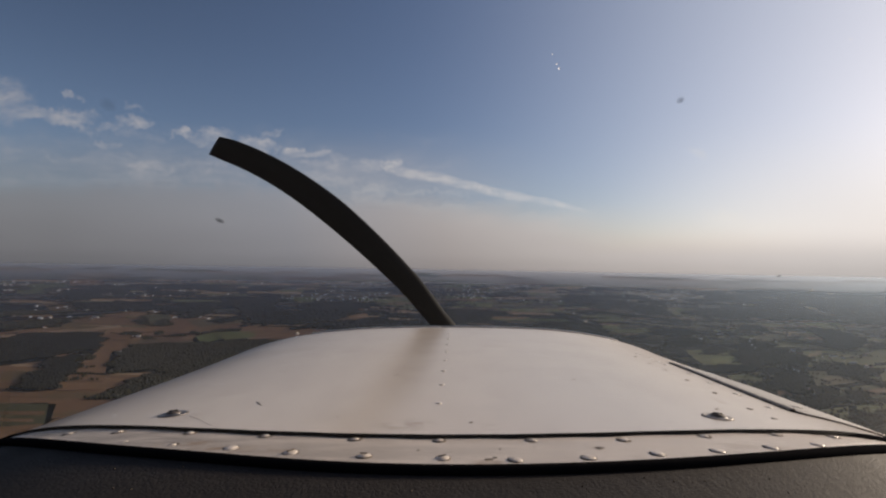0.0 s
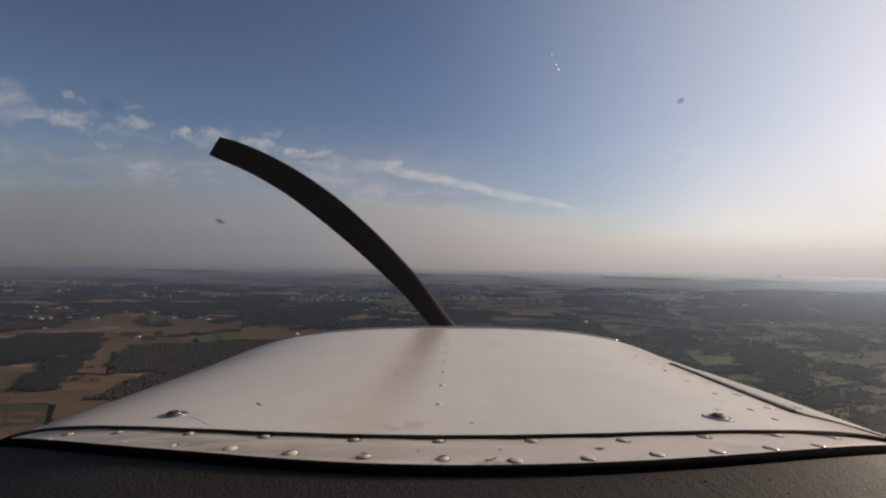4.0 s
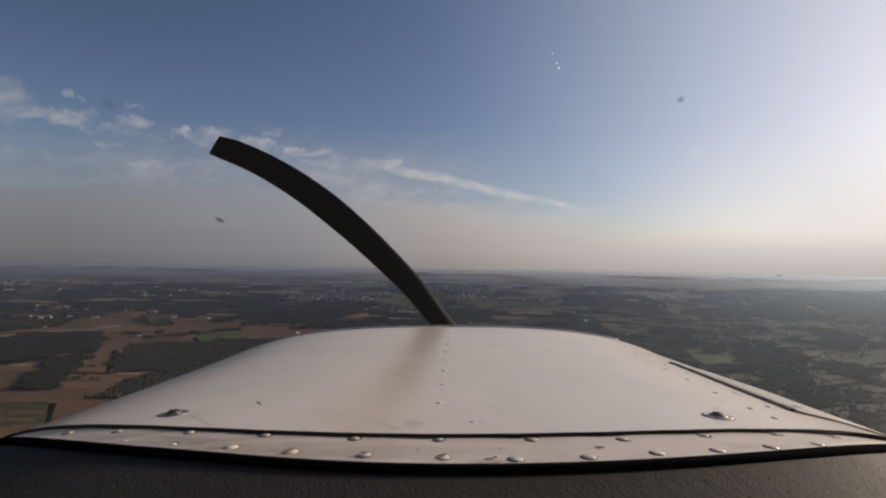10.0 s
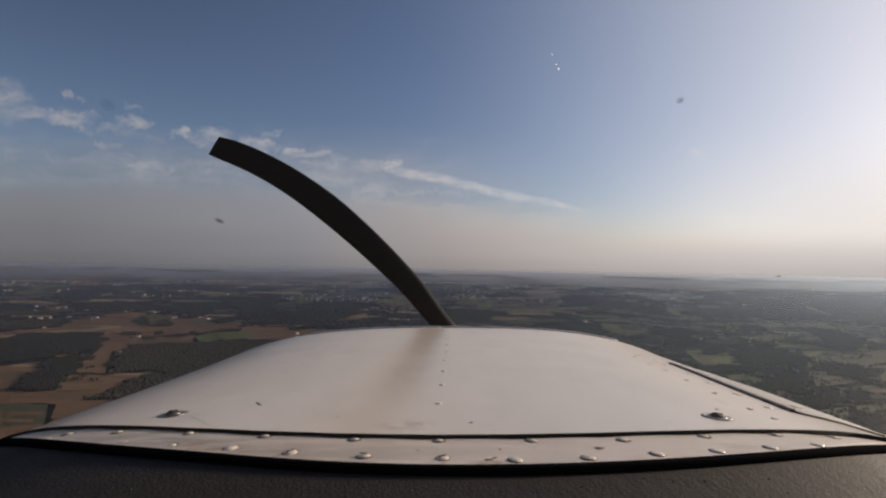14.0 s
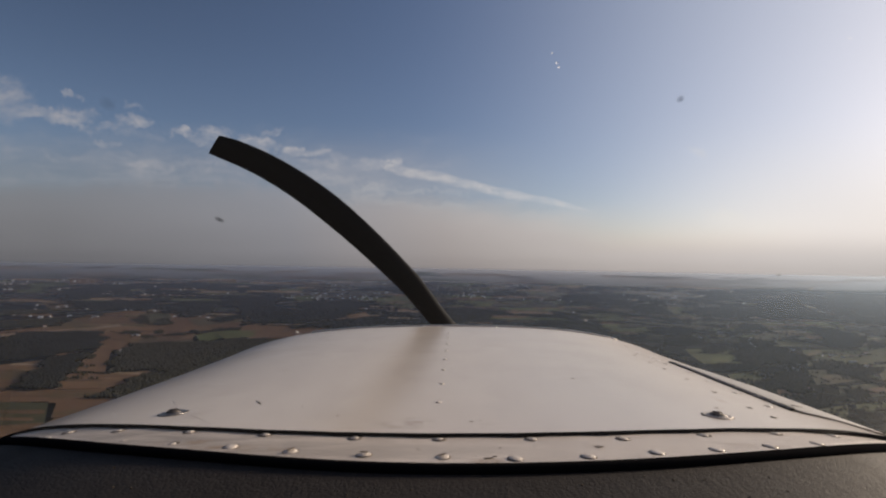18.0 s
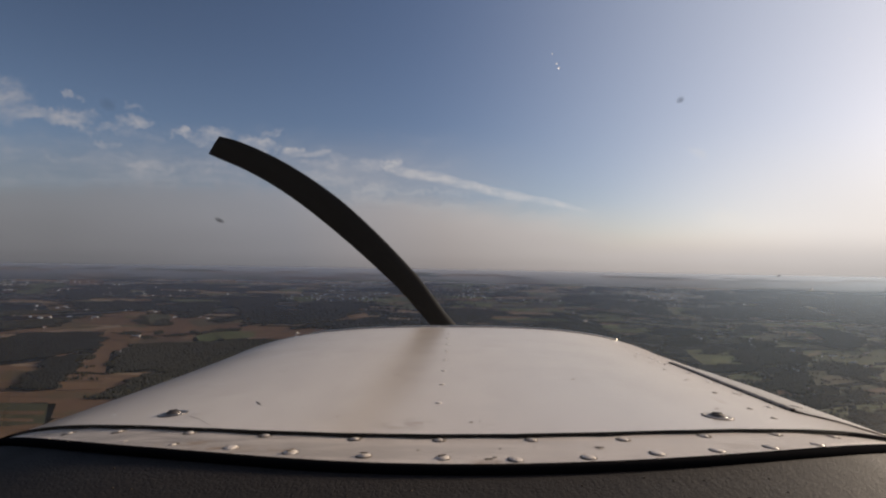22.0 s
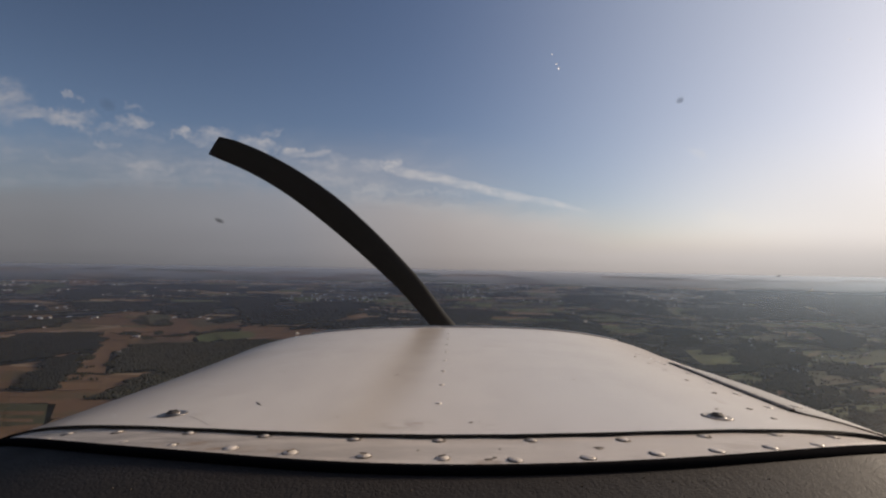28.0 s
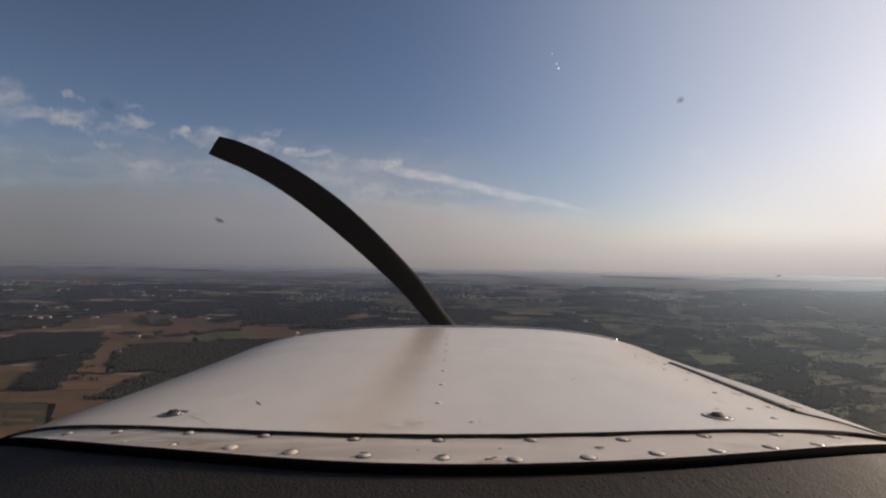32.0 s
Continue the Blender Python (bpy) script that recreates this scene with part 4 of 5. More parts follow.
BALL = {1: ico(1), 2: ico(2)}


def inside(px, py, poly):
    hit = np.zeros(len(px), bool)
    for (ax, ay), (bx, by) in zip(poly, poly[1:] + poly[:1]):
        cross = ((ay > py) != (by > py)) & (px < (bx - ax) * (py - ay) / (by - ay + 1e-9) + ax)
        hit ^= cross
    return hit


def crowns(name, xs, ys, heights, mat, label, category, rng, pine, wide=0.0):
    """Trees as one mesh: every crown an uneven lump of its own, standing on a short trunk's height."""
    n = len(xs)
    if n == 0:
        return None
    near = float(np.hypot(xs, ys).min()) < 1900
    bv, bf = BALL[2 if near and n < 2600 else 1]
    k = len(bv)
    out = np.zeros((n, k, 3))
    lump = 1 + rng.normal(0, 0.13, (n, k))
    w = np.maximum(heights * rng.uniform(0.30, 0.46, n), wide * rng.uniform(0.5, 0.8, n))
    shape = bv[None] * lump[..., None]
    taper = 1 - (0.42 if pine else 0.12) * np.clip(shape[..., 2], -1, 1)
    out[..., 0] = shape[..., 0] * taper * w[:, None] + xs[:, None]
    out[..., 1] = shape[..., 1] * taper * w[:, None] + ys[:, None]
    out[..., 2] = (shape[..., 2] * (0.34 if pine else 0.44) + (0.62 if pine else 0.52)) * heights[:, None]
    flat_v = out.reshape(-1, 3)
    r = np.hypot(flat_v[:, 0], flat_v[:, 1])
    s = np.where(r < NEAR, 1.0, (EYE.z + NEAR * RISE) / (EYE.z / r + RISE) / r)
    flat_v = np.c_[flat_v[:, 0] * s, flat_v[:, 1] * s, EYE.z + (flat_v[:, 2] - EYE.z) * s]
    faces = (bf[None] + (np.arange(n) * k)[:, None, None]).reshape(-1, 3)
    me = bpy.data.meshes.new(name)
    me.vertices.add(len(flat_v))
    me.vertices.foreach_set("co", flat_v.astype(np.float32).ravel())
    me.loops.add(faces.size)
    me.loops.foreach_set("vertex_index", faces.astype(np.int32).ravel())
    me.polygons.add(len(faces))
    me.polygons.foreach_set("loop_start", (np.arange(len(faces)) * 3).astype(np.int32))
    me.polygons.foreach_set("use_smooth", np.ones(len(faces), bool))
    me.update(calc_edges=True)
    me.materials.append(mat)
    return tagged(new(name, me), label, category, kind="stuff")


wood_count = 0
clearings = []


def wood(sort, corners):
    """A wood filled with trees, its edge ragged."""
    global wood_count
    wood_count += 1
    rng = np.random.default_rng(100 + wood_count)
    c = np.array(corners, float)
    far = float(np.hypot(*c.mean(0)))
    gap = 5.4 if far < 2300 else 5.4 * (far / 2300) ** 0.9
    lo, hi = c.min(0) - 30, c.max(0) + 30
    nx, ny = int((hi[0] - lo[0]) / gap) + 1, int((hi[1] - lo[1]) / gap) + 1
    if nx * ny > 24000:
        k = math.sqrt(nx * ny / 24000)
        gap, nx, ny = gap * k, int(nx / k), int(ny / k)
    gx, gy = np.meshgrid(lo[0] + np.arange(nx) * gap, lo[1] + np.arange(ny) * gap)
    xs = (gx + rng.uniform(-0.5, 0.5, gx.shape) * gap).ravel()
    ys = (gy + rng.uniform(-0.5, 0.5, gy.shape) * gap).ravel()
    wob = gap * 1.4 + 0.008 * float(min(hi - lo))
    keep = inside(xs + wob * (np.sin(ys * 0.03) + 0.7 * np.sin(ys * 0.071 + xs * 0.017)) + rng.normal(0, gap * 0.5, len(xs)), ys + wob * (np.sin(xs * 0.023 + 1) + 0.7 * np.sin(xs * 0.057 - ys * 0.013)) + rng.normal(0, gap * 0.5, len(xs)), [tuple(p) for p in corners])
    keep &= rng.random(len(xs)) < (0.97 if sort == "pine" else 0.88)
    if far > 2900:
        keep &= np.sin(xs / 150 + 1.3 * np.sin(ys / 310)) * np.sin(ys / 420 + 1.1 * np.sin(xs / 230)) < (0.62 if sort == "pine" else 0.12)
        for x0, x1, y0, y1, slant in clearings:
            along = slant * (ys - y0)
            keep &= ~((ys > y0 - 40) & (ys < y1) & (xs > x0 + along) & (xs < x1 + along))
    xs, ys = xs[keep], ys[keep]
    tall = np.clip(rng.normal(10.5 if sort == "pine" else 9, 1.0 if sort == "pine" else 1.7, len(xs)), 5, 16) * min(1.5, max(1.0, gap / 7.5))
    crowns("wood", xs, ys, tall, PINE if sort == "pine" else LEAF, "dense dark pine wood with a ragged edge" if sort == "pine" else "mixed wood and scrub in dull autumn green", "wood", rng, sort == "pine", gap if gap > 8 else 0.0)


def farmhouse(x, y, n):
    """A farm building: walls, gabled roof, chimney on the dwellings."""
    rng = random.Random(n)
    barn = n % 3 == 1
    L, W, H = (rng.uniform(20, 34), rng.uniform(9, 13), rng.uniform(4, 5.5)) if barn else (rng.uniform(10, 15), rng.uniform(8, 10), rng.uniform(3.5, 6))
    p, s = fold(x, y, 0.0)
    m = Matrix.Translation(p) @ pose(0, 0, 0, 0, 0, rng.uniform(0, 180)) @ Matrix.Scale(s, 4)
    home = thing("barn" if barn else "farmhouse", m, "long farm barn with a pale sheet roof" if barn else "small pale plastered farmhouse with a tiled gable roof", "barn" if barn else "house", "farm buildings")
    top, eave = H + W * (0.26 if barn else 0.42), 0.5
    a, b = L / 2, W / 2
    v = [(-a, -b, -1), (a, -b, -1), (a, b, -1), (-a, b, -1), (-a, -b, H), (a, -b, H), (a, b, H), (-a, b, H), (-a, 0, top), (a, 0, top)]
    part("walls", mesh_of("walls", v, [(0, 1, 5, 4), (2, 3, 7, 6), (1, 2, 6, 9, 5), (3, 0, 4, 8, 7)], PLASTER), home)
    drop = eave * (top - H) / b
    rv = [(sx * (a + eave), sy * (b + eave), H - drop + z) for z in (0.1, 0.4) for sx in (-1, 1) for sy in (-1, 1)] + [(sx * (a + eave), 0, top + z) for z in (0.1, 0.4) for sx in (-1, 1)]
    part("roof", mesh_of("roof", rv, [(4, 6, 11, 10), (7, 5, 10, 11), (0, 8, 9, 2), (3, 9, 8, 1), (0, 2, 6, 4), (3, 1, 5, 7), (0, 4, 10, 8), (10, 5, 1, 8), (2, 9, 11, 6), (11, 9, 3, 7)], SHEET if barn or n % 4 == 0 else TILE), home)
    if not barn:
        cv = [(a * 0.4 + dx, 0.6 + dy, z) for z in (top - 1.2, top + 1.0) for dx, dy in ((-0.4, -0.3), (0.4, -0.3), (0.4, 0.3), (-0.4, 0.3))]
        part("chimney", mesh_of("chimney", cv, [(0, 1, 5, 4), (1, 2, 6, 5), (2, 3, 7, 6), (3, 0, 4, 7), (4, 5, 6, 7)], TILE), home)


def track(width, *way):
    """A pale farm track or road along a few bends."""
    left, right = [], []
    for i, a in enumerate(way):
        d = (Vector(way[min(i + 1, len(way) - 1)]) - Vector(way[max(i - 1, 0)])).normalized()
        left.append(fold(a[0] - d.y * width / 2, a[1] + d.x * width / 2, 2.6)[0])
        right.append(fold(a[0] + d.y * width / 2, a[1] - d.x * width / 2, 2.6)[0])
    v, f = sheet([right, left])
    tagged(new("track", mesh_of("track", v, f, TRACK)), "pale unpaved farm track between fields", "track", kind="structure")


# ---- fields, woods and farms ----
field('ploughed', ((-2140, 2420), (-2100, 2570), (-2040, 2680), (-1730, 2580), (-1650, 2460), (-2000, 2450), (-1970, 2230)))
field('ploughed', ((-2020, 2650), (-2260, 3160), (-2210, 3540), (-1730, 2930), (-1710, 2560)))
field('stubble', ((-2210, 3540), (-1900, 3480), (-1530, 2710), (-1410, 2390), (-1680, 2520), (-1710, 2560), (-1730, 2930)))
field('ploughed', ((-1880, 3440), (-1360, 3090), (-1000, 2820), (-1150, 2650), (-1290, 2510), (-1390, 2350), (-1530, 2710)))
field('stubble', ((-1670, 2500), (-1400, 2370), (-1290, 2150), (-1280, 1960), (-1050, 1580), (-1160, 1600), (-1220, 1700), (-1360, 2010)))
field('ploughed', ((-1390, 2350), (-1200, 2460), (-1100, 2210), (-1290, 2150)))
field('bright', ((-1180, 2420), (-1150, 2650), (-980, 2530), (-1050, 2200)))
field('stubble', ((-1160, 2670), (-1010, 2850), (-810, 2830), (-430, 2660), (-630, 2500), (-890, 2360), (-970, 2510)))
field('ploughed', ((-970, 2260), (-880, 2360), (-630, 2540), (-770, 2250)))
field('stubble', ((-1470, 1660), (-1390, 1760), (-1290, 1640), (-1160, 1370), (-1170, 1320)))
field('ploughed', ((-1170, 1320), (-1150, 1360), (-1040, 1370), (-960, 1250), (-1090, 1240)))
field('stubble', ((-1160, 1590), (-1040, 1560), (-930, 1620), (-890, 1510), (-920, 1390), (-1040, 1370), (-1070, 1390)))
field('ploughed', ((-1040, 1360), (-920, 1390), (-880, 1330), (-940, 1240), (-960, 1240)))
field('dull', ((-1090, 1240), (-960, 1240), (-850, 1090), (-940, 1060)))
field('stubble', ((-940, 1060), (-850, 1090), (-830, 980), (-880, 920), (-1020, 920)))
field('ploughed', ((-3350, 4200), (-3300, 4400), (-2550, 3510), (-2730, 3520)))
field('stubble', ((-7550, 10150), (-7700, 11250), (-5300, 7900), (-5300, 7150)))
field('meadow', ((-5900, 7000), (-6400, 8400), (-5400, 7300), (-4150, 5200), (-4500, 5300)))
field('meadow', ((-1750, 5300), (-1450, 5600), (-1200, 4850), (-1500, 4700)))
field('stubble', ((-720, 3280), (-570, 3770), (-460, 3290), (-630, 3230)))
field('stubble', ((-1050, 3330), (-770, 3420), (-720, 3280), (-980, 3160)))
field('meadow', ((-850, 5100), (-550, 6050), (100, 6150), (100, 4450), (-450, 4350)))
field('bright', ((-50, 6250), (600, 5950), (450, 4550), (100, 4400)))
field('meadow', ((-50, 10400), (950, 11000), (750, 7550), (50, 7450)))
field('stubble', ((450, 4200), (800, 4250), (680, 3760), (430, 3750)))
field('meadow', ((1200, 4050), (1500, 4250), (1260, 3470), (1060, 3400)))
field('meadow', ((960, 2980), (1260, 3080), (1120, 2710), (920, 2660)))
field('meadow', ((2150, 4850), (2350, 4700), (1930, 3830), (1850, 3990)))
field('meadow', ((1930, 3380), (2340, 3450), (2100, 3100), (1830, 3030)))
field('bright', ((2570, 3560), (2880, 3610), (2350, 2930), (2110, 2900)))
field('meadow', ((1680, 2660), (1960, 2720), (1750, 2400), (1500, 2360)))
field('meadow', ((1080, 2230), (1330, 2290), (1110, 1880), (980, 1870)))
field('bright', ((1100, 2060), (1250, 2100), (1150, 1910), (1010, 1870)))
field('meadow', ((1620, 2260), (1960, 2330), (1670, 1940), (1370, 1880)))
field('meadow', ((970, 1710), (1130, 1780), (990, 1550), (890, 1490)))
field('stubble', ((1020, 1540), (1130, 1570), (1040, 1450), (960, 1430)))
field('dull', ((1220, 1550), (1440, 1630), (1280, 1450), (1120, 1410)))
field('bright', ((1110, 1350), (1300, 1410), (1150, 1250), (1010, 1220)))
field('meadow', ((910, 1270), (1080, 1340), (960, 1190), (880, 1180)))
field('meadow', ((1580, 1880), (1860, 2020), (1540, 1670), (1380, 1640)))
field('dull', ((1310, 1800), (1580, 1880), (1400, 1660), (1170, 1570)))
field('meadow', ((2170, 2680), (2600, 2820), (1860, 2020), (1720, 2000)))
field('meadow', ((550, 2790), (810, 2800), (750, 2610), (600, 2630)))
field('straw', ((-1760, 3430), (-1420, 3460), (-1370, 3380), (-1730, 3340)))
field('straw', ((-1370, 3120), (-1110, 3150), (-1080, 3090), (-1360, 3060)))
field('straw', ((-1070, 2920), (-750, 2950), (-720, 2900), (-1070, 2870)))
field('straw', ((-1880, 2510), (-1660, 2520), (-1630, 2480), (-1860, 2470)))
field('straw', ((-1180, 2420), (-970, 2430), (-950, 2400), (-1180, 2380)))
field('straw', ((-1980, 2760), (-1820, 2780), (-1780, 2740), (-1960, 2720)))
field('straw', ((-1440, 1700), (-1310, 1700), (-1290, 1670), (-1430, 1670)))
field('straw', ((-1050, 1590), (-940, 1600), (-920, 1570), (-1040, 1570)))
field('straw', ((-570, 3530), (-260, 3560), (-240, 3510), (-580, 3470)))
field('ploughed', ((-1630, 2710), (-1400, 2730), (-1370, 2690), (-1630, 2670)))
field('straw', ((-4450, 5700), (-3900, 5800), (-3750, 5650), (-4350, 5550)))
field('straw', ((-5200, 8450), (-4450, 8650), (-4250, 8400), (-5050, 8150)))
field('straw', ((-4400, 10150), (-3650, 10350), (-3500, 10000), (-4250, 9700)))
field('straw', ((-2550, 10150), (-1700, 10450), (-1600, 10050), (-2500, 9750)))
field('straw', ((1250, 11400), (2200, 11700), (2150, 11200), (1100, 10850)))
field('straw', ((4700, 10550), (5850, 10850), (5650, 10400), (4450, 10100)))
field('stubble', ((-1600, 2930), (-1220, 2960), (-1180, 2890), (-1580, 2860)))
field('ploughed', ((-1450, 2770), (-1060, 2810), (-1030, 2760), (-1440, 2720)))
field('stubble', ((-1490, 2620), (-1170, 2640), (-1140, 2600), (-1480, 2570)))
field('meadow', ((-1140, 2600), (-930, 2620), (-900, 2570), (-1140, 2550)))
field('stubble', ((-1330, 2290), (-1140, 2300), (-1110, 2260), (-1320, 2250)))
field('meadow', ((-1820, 2770), (-1640, 2780), (-1600, 2730), (-1810, 2720)))
field('stubble', ((-2050, 2960), (-1800, 2980), (-1750, 2930), (-2030, 2900)))
field('meadow', ((-2030, 3240), (-1780, 3260), (-1740, 3210), (-2010, 3180)))
field('stubble', ((-1780, 3250), (-1490, 3280), (-1460, 3230), (-1760, 3200)))
field('ploughed', ((-1040, 2610), (-730, 2630), (-700, 2600), (-1040, 2570)))
field('stubble', ((-1030, 2730), (-700, 2760), (-680, 2720), (-1030, 2700)))
field('ploughed', ((-1130, 1480), (-1000, 1490), (-980, 1470), (-1120, 1460)))
field('stubble', ((-1120, 1530), (-910, 1540), (-900, 1530), (-1110, 1520)))
field('ploughed', ((-1350, 1530), (-1200, 1530), (-1170, 1500), (-1330, 1500)))
field('stubble', ((-1270, 1440), (-1180, 1440), (-1160, 1420), (-1260, 1420)))
field('stubble', ((-1120, 1300), (-990, 1310), (-980, 1290), (-1120, 1290)))
field('ploughed', ((-1040, 1170), (-920, 1180), (-900, 1150), (-1020, 1150)))
field('stubble', ((-990, 1120), (-900, 1120), (-880, 1100), (-980, 1100)))
field('stubble', ((-2040, 2500), (-1690, 2530), (-1660, 2490), (-2030, 2470)))
field('stubble', ((-450, 4950), (100, 5050), (100, 4900), (-500, 4850)))
field('dull', ((100, 5300), (500, 5350), (550, 5200), (50, 5150)))
field('bright', ((-850, 5550), (-150, 5650), (-150, 5550), (-850, 5450)))
field('dull', ((1840, 3230), (2190, 3260), (2170, 3210), (1790, 3170)))
field('dull', ((1560, 2100), (1810, 2120), (1780, 2080), (1510, 2060)))
field('dull', ((1060, 2150), (1260, 2170), (1250, 2130), (1030, 2120)))
field('meadow', ((1270, 1750), (1480, 1760), (1460, 1730), (1240, 1720)))
field('dull', ((950, 1630), (1030, 1630), (1030, 1610), (930, 1600)))
def parcels(count, left, right, near, far, sorts, seed, clear=False):
    """Narrow parcels of open country strewn at random, enlarged with distance to fit the camera's view."""
    rng = random.Random(seed)
    for _ in range(count):
        y = near * (far / near) ** rng.random()
        x = y * rng.uniform(left, right)
        w, h, lean = y * rng.uniform(0.018, 0.07), y * y / 310000 * rng.uniform(1.6, 4.2), rng.uniform(-0.05, 0.05) * y / 10
        if clear:
            clearings.append((x - w * 0.9, x + w * 0.9, y - h / 2, y + h / 2, x / y))
        field(rng.choice(sorts), ((x - w, y - h / 2), (x - w * rng.uniform(0.8, 1.0) + x / y * h, y + h / 2), (x + w * rng.uniform(0.7, 1.0) + x / y * h, y + h / 2 + lean), (x + w, y - h / 2 + lean * 0.6)))


parcels(46, -0.12, 0.30, 3300, 13000, ("straw", "dull", "meadow", "stubble", "straw", "bright"), 31, True)
parcels(48, -0.95, -0.10, 4200, 15000, ("straw", "dull", "straw", "stubble", "meadow"), 33, True)
parcels(44, -0.95, 0.90, 13000, 28000, ("straw", "dull", "meadow", "straw"), 37)


wood('pine', ((-1920, 2170), (-1970, 2410), (-1650, 2460), (-1360, 2010), (-1390, 1940), (-1430, 1820), (-1480, 1680)))
wood('pine', ((-1290, 1640), (-1380, 1790), (-1360, 1890), (-1220, 1700), (-1150, 1570), (-1050, 1380), (-1160, 1350)))
wood('mixed', ((-1210, 1860), (-1300, 2120), (-1080, 2200), (-890, 2310), (-700, 2350), (-720, 1750), (-790, 1550), (-910, 1590), (-950, 1630), (-1030, 1580)))
wood('mixed', ((-880, 1340), (-910, 1460), (-900, 1550), (-800, 1560), (-780, 1290), (-890, 1280)))
field('ploughed', ((-940, 1240), (-870, 1320), (-790, 1300), (-780, 1140), (-860, 1120)))
field('stubble', ((-840, 1080), (-850, 1120), (-770, 1140), (-760, 1020), (-820, 970)))
wood('pine', ((-5000, 6450), (-4950, 7550), (-3900, 8750), (-1900, 4650), (-1130, 2910), (-1420, 3110), (-1940, 3560), (-2270, 3630), (-2520, 3520), (-3450, 4600)))
wood('mixed', ((-2950, 3330), (-2820, 3500), (-2510, 3430), (-2270, 3160), (-2050, 2650), (-2230, 2520)))
wood('pine', ((-3600, 8350), (-2600, 7650), (-1500, 4750), (-800, 4800), (-400, 4300), (0, 4250), (50, 4000), (-10, 2820), (-500, 2680), (-830, 2800), (-1130, 2910), (-1950, 4650)))
wood('mixed', ((0, 4150), (450, 4150), (490, 3720), (1000, 4100), (1030, 3430), (880, 2630), (950, 2180), (910, 1810), (830, 2320), (510, 2580), (-10, 2680)))
wood('pine', ((4150, 8200), (6150, 10000), (7600, 10600), (7000, 8650), (3550, 4400), (2660, 3640), (2430, 3680), (2130, 3660), (1970, 3840)))
wood('pine', ((6850, 8650), (9900, 10750), (3220, 3490), (2700, 3250), (3300, 4100)))
wood('mixed', ((1650, 6800), (2700, 7200), (2350, 5400), (1690, 3780), (1340, 3630), (1150, 4400)))
wood('mixed', ((1300, 2490), (1210, 2360), (1110, 2310), (1060, 2340), (1080, 2460), (1170, 2590), (1280, 2660), (1340, 2620)))
wood('mixed', ((1280, 2230), (1220, 2170), (1160, 2130), (1130, 2160), (1150, 2220), (1200, 2290), (1270, 2330), (1300, 2300)))
wood('mixed', ((1460, 2090), (1330, 1940), (1250, 1880), (1230, 1930), (1300, 2070), (1430, 2240), (1540, 2330), (1550, 2260)))
wood('mixed', ((1480, 2030), (1400, 1930), (1340, 1900), (1320, 1930), (1360, 2010), (1450, 2110), (1520, 2160), (1540, 2120)))
wood('mixed', ((2130, 2950), (2000, 2810), (1880, 2750), (1830, 2790), (1880, 2910), (2010, 3060), (2150, 3140), (2200, 3090)))
wood('pine', ((2180, 2580), (1990, 2390), (1840, 2310), (1800, 2370), (1900, 2550), (2100, 2760), (2280, 2870), (2310, 2790)))
wood('mixed', ((1010, 1500), (960, 1440), (920, 1420), (910, 1440), (930, 1500), (980, 1560), (1030, 1590), (1040, 1570)))
wood('mixed', ((1240, 1690), (1190, 1630), (1140, 1610), (1110, 1630), (1130, 1680), (1180, 1730), (1240, 1760), (1260, 1740)))
wood('mixed', ((1090, 1380), (1030, 1330), (990, 1300), (970, 1320), (1000, 1370), (1050, 1430), (1100, 1450), (1120, 1430)))
wood('mixed', ((1200, 1420), (1150, 1380), (1120, 1360), (1120, 1370), (1140, 1420), (1190, 1470), (1230, 1490), (1230, 1470)))
wood('mixed', ((1510, 1800), (1450, 1750), (1380, 1720), (1350, 1740), (1370, 1790), (1430, 1840), (1500, 1870), (1530, 1850)))
wood('pine', ((1470, 2870), (1350, 2730), (1230, 2660), (1150, 2700), (1170, 2830), (1280, 2990), (1420, 3080), (1500, 3030)))
wood('pine', ((1130, 1810), (1060, 1760), (980, 1730), (910, 1750), (900, 1790), (960, 1850), (1060, 1880), (1130, 1860)))
wood('mixed', ((1070, 1210), (1020, 1170), (980, 1150), (970, 1170), (990, 1200), (1040, 1250), (1080, 1270), (1090, 1250)))
wood('mixed', ((4050, 5100), (3700, 4750), (3450, 4600), (3400, 4650), (3550, 4950), (3900, 5350), (4200, 5550), (4250, 5450)))
wood('mixed', ((1510, 3300), (1390, 3130), (1260, 3050), (1190, 3100), (1200, 3250), (1320, 3440), (1460, 3540), (1540, 3480)))
wood('mixed', ((1210, 1890), (1150, 1830), (1110, 1800), (1100, 1820), (1120, 1890), (1180, 1950), (1220, 1990), (1240, 1960)))
wood('mixed', ((1560, 1780), (1500, 1730), (1450, 1700), (1440, 1720), (1470, 1770), (1520, 1820), (1580, 1850), (1590, 1830)))
wood('mixed', ((1100, 1500), (1070, 1460), (1040, 1450), (1030, 1460), (1050, 1490), (1080, 1530), (1110, 1550), (1120, 1530)))
wood('mixed', ((1480, 2240), (1420, 2180), (1370, 2160), (1330, 2170), (1350, 2230), (1400, 2290), (1470, 2320), (1500, 2300)))
wood('mixed', ((2250, 2500), (2120, 2370), (2030, 2320), (2030, 2360), (2110, 2480), (2250, 2620), (2350, 2680), (2350, 2630)))
wood('mixed', ((1430, 1860), (1390, 1820), (1360, 1810), (1350, 1820), (1370, 1860), (1410, 1900), (1440, 1920), (1450, 1900)))
wood('mixed', ((-1490, 2460), (-1470, 2420), (-1490, 2400), (-1530, 2410), (-1570, 2450), (-1580, 2490), (-1560, 2510), (-1520, 2500)))
wood('mixed', ((-1300, 2310), (-1280, 2260), (-1300, 2240), (-1330, 2250), (-1370, 2300), (-1390, 2350), (-1380, 2370), (-1340, 2350)))
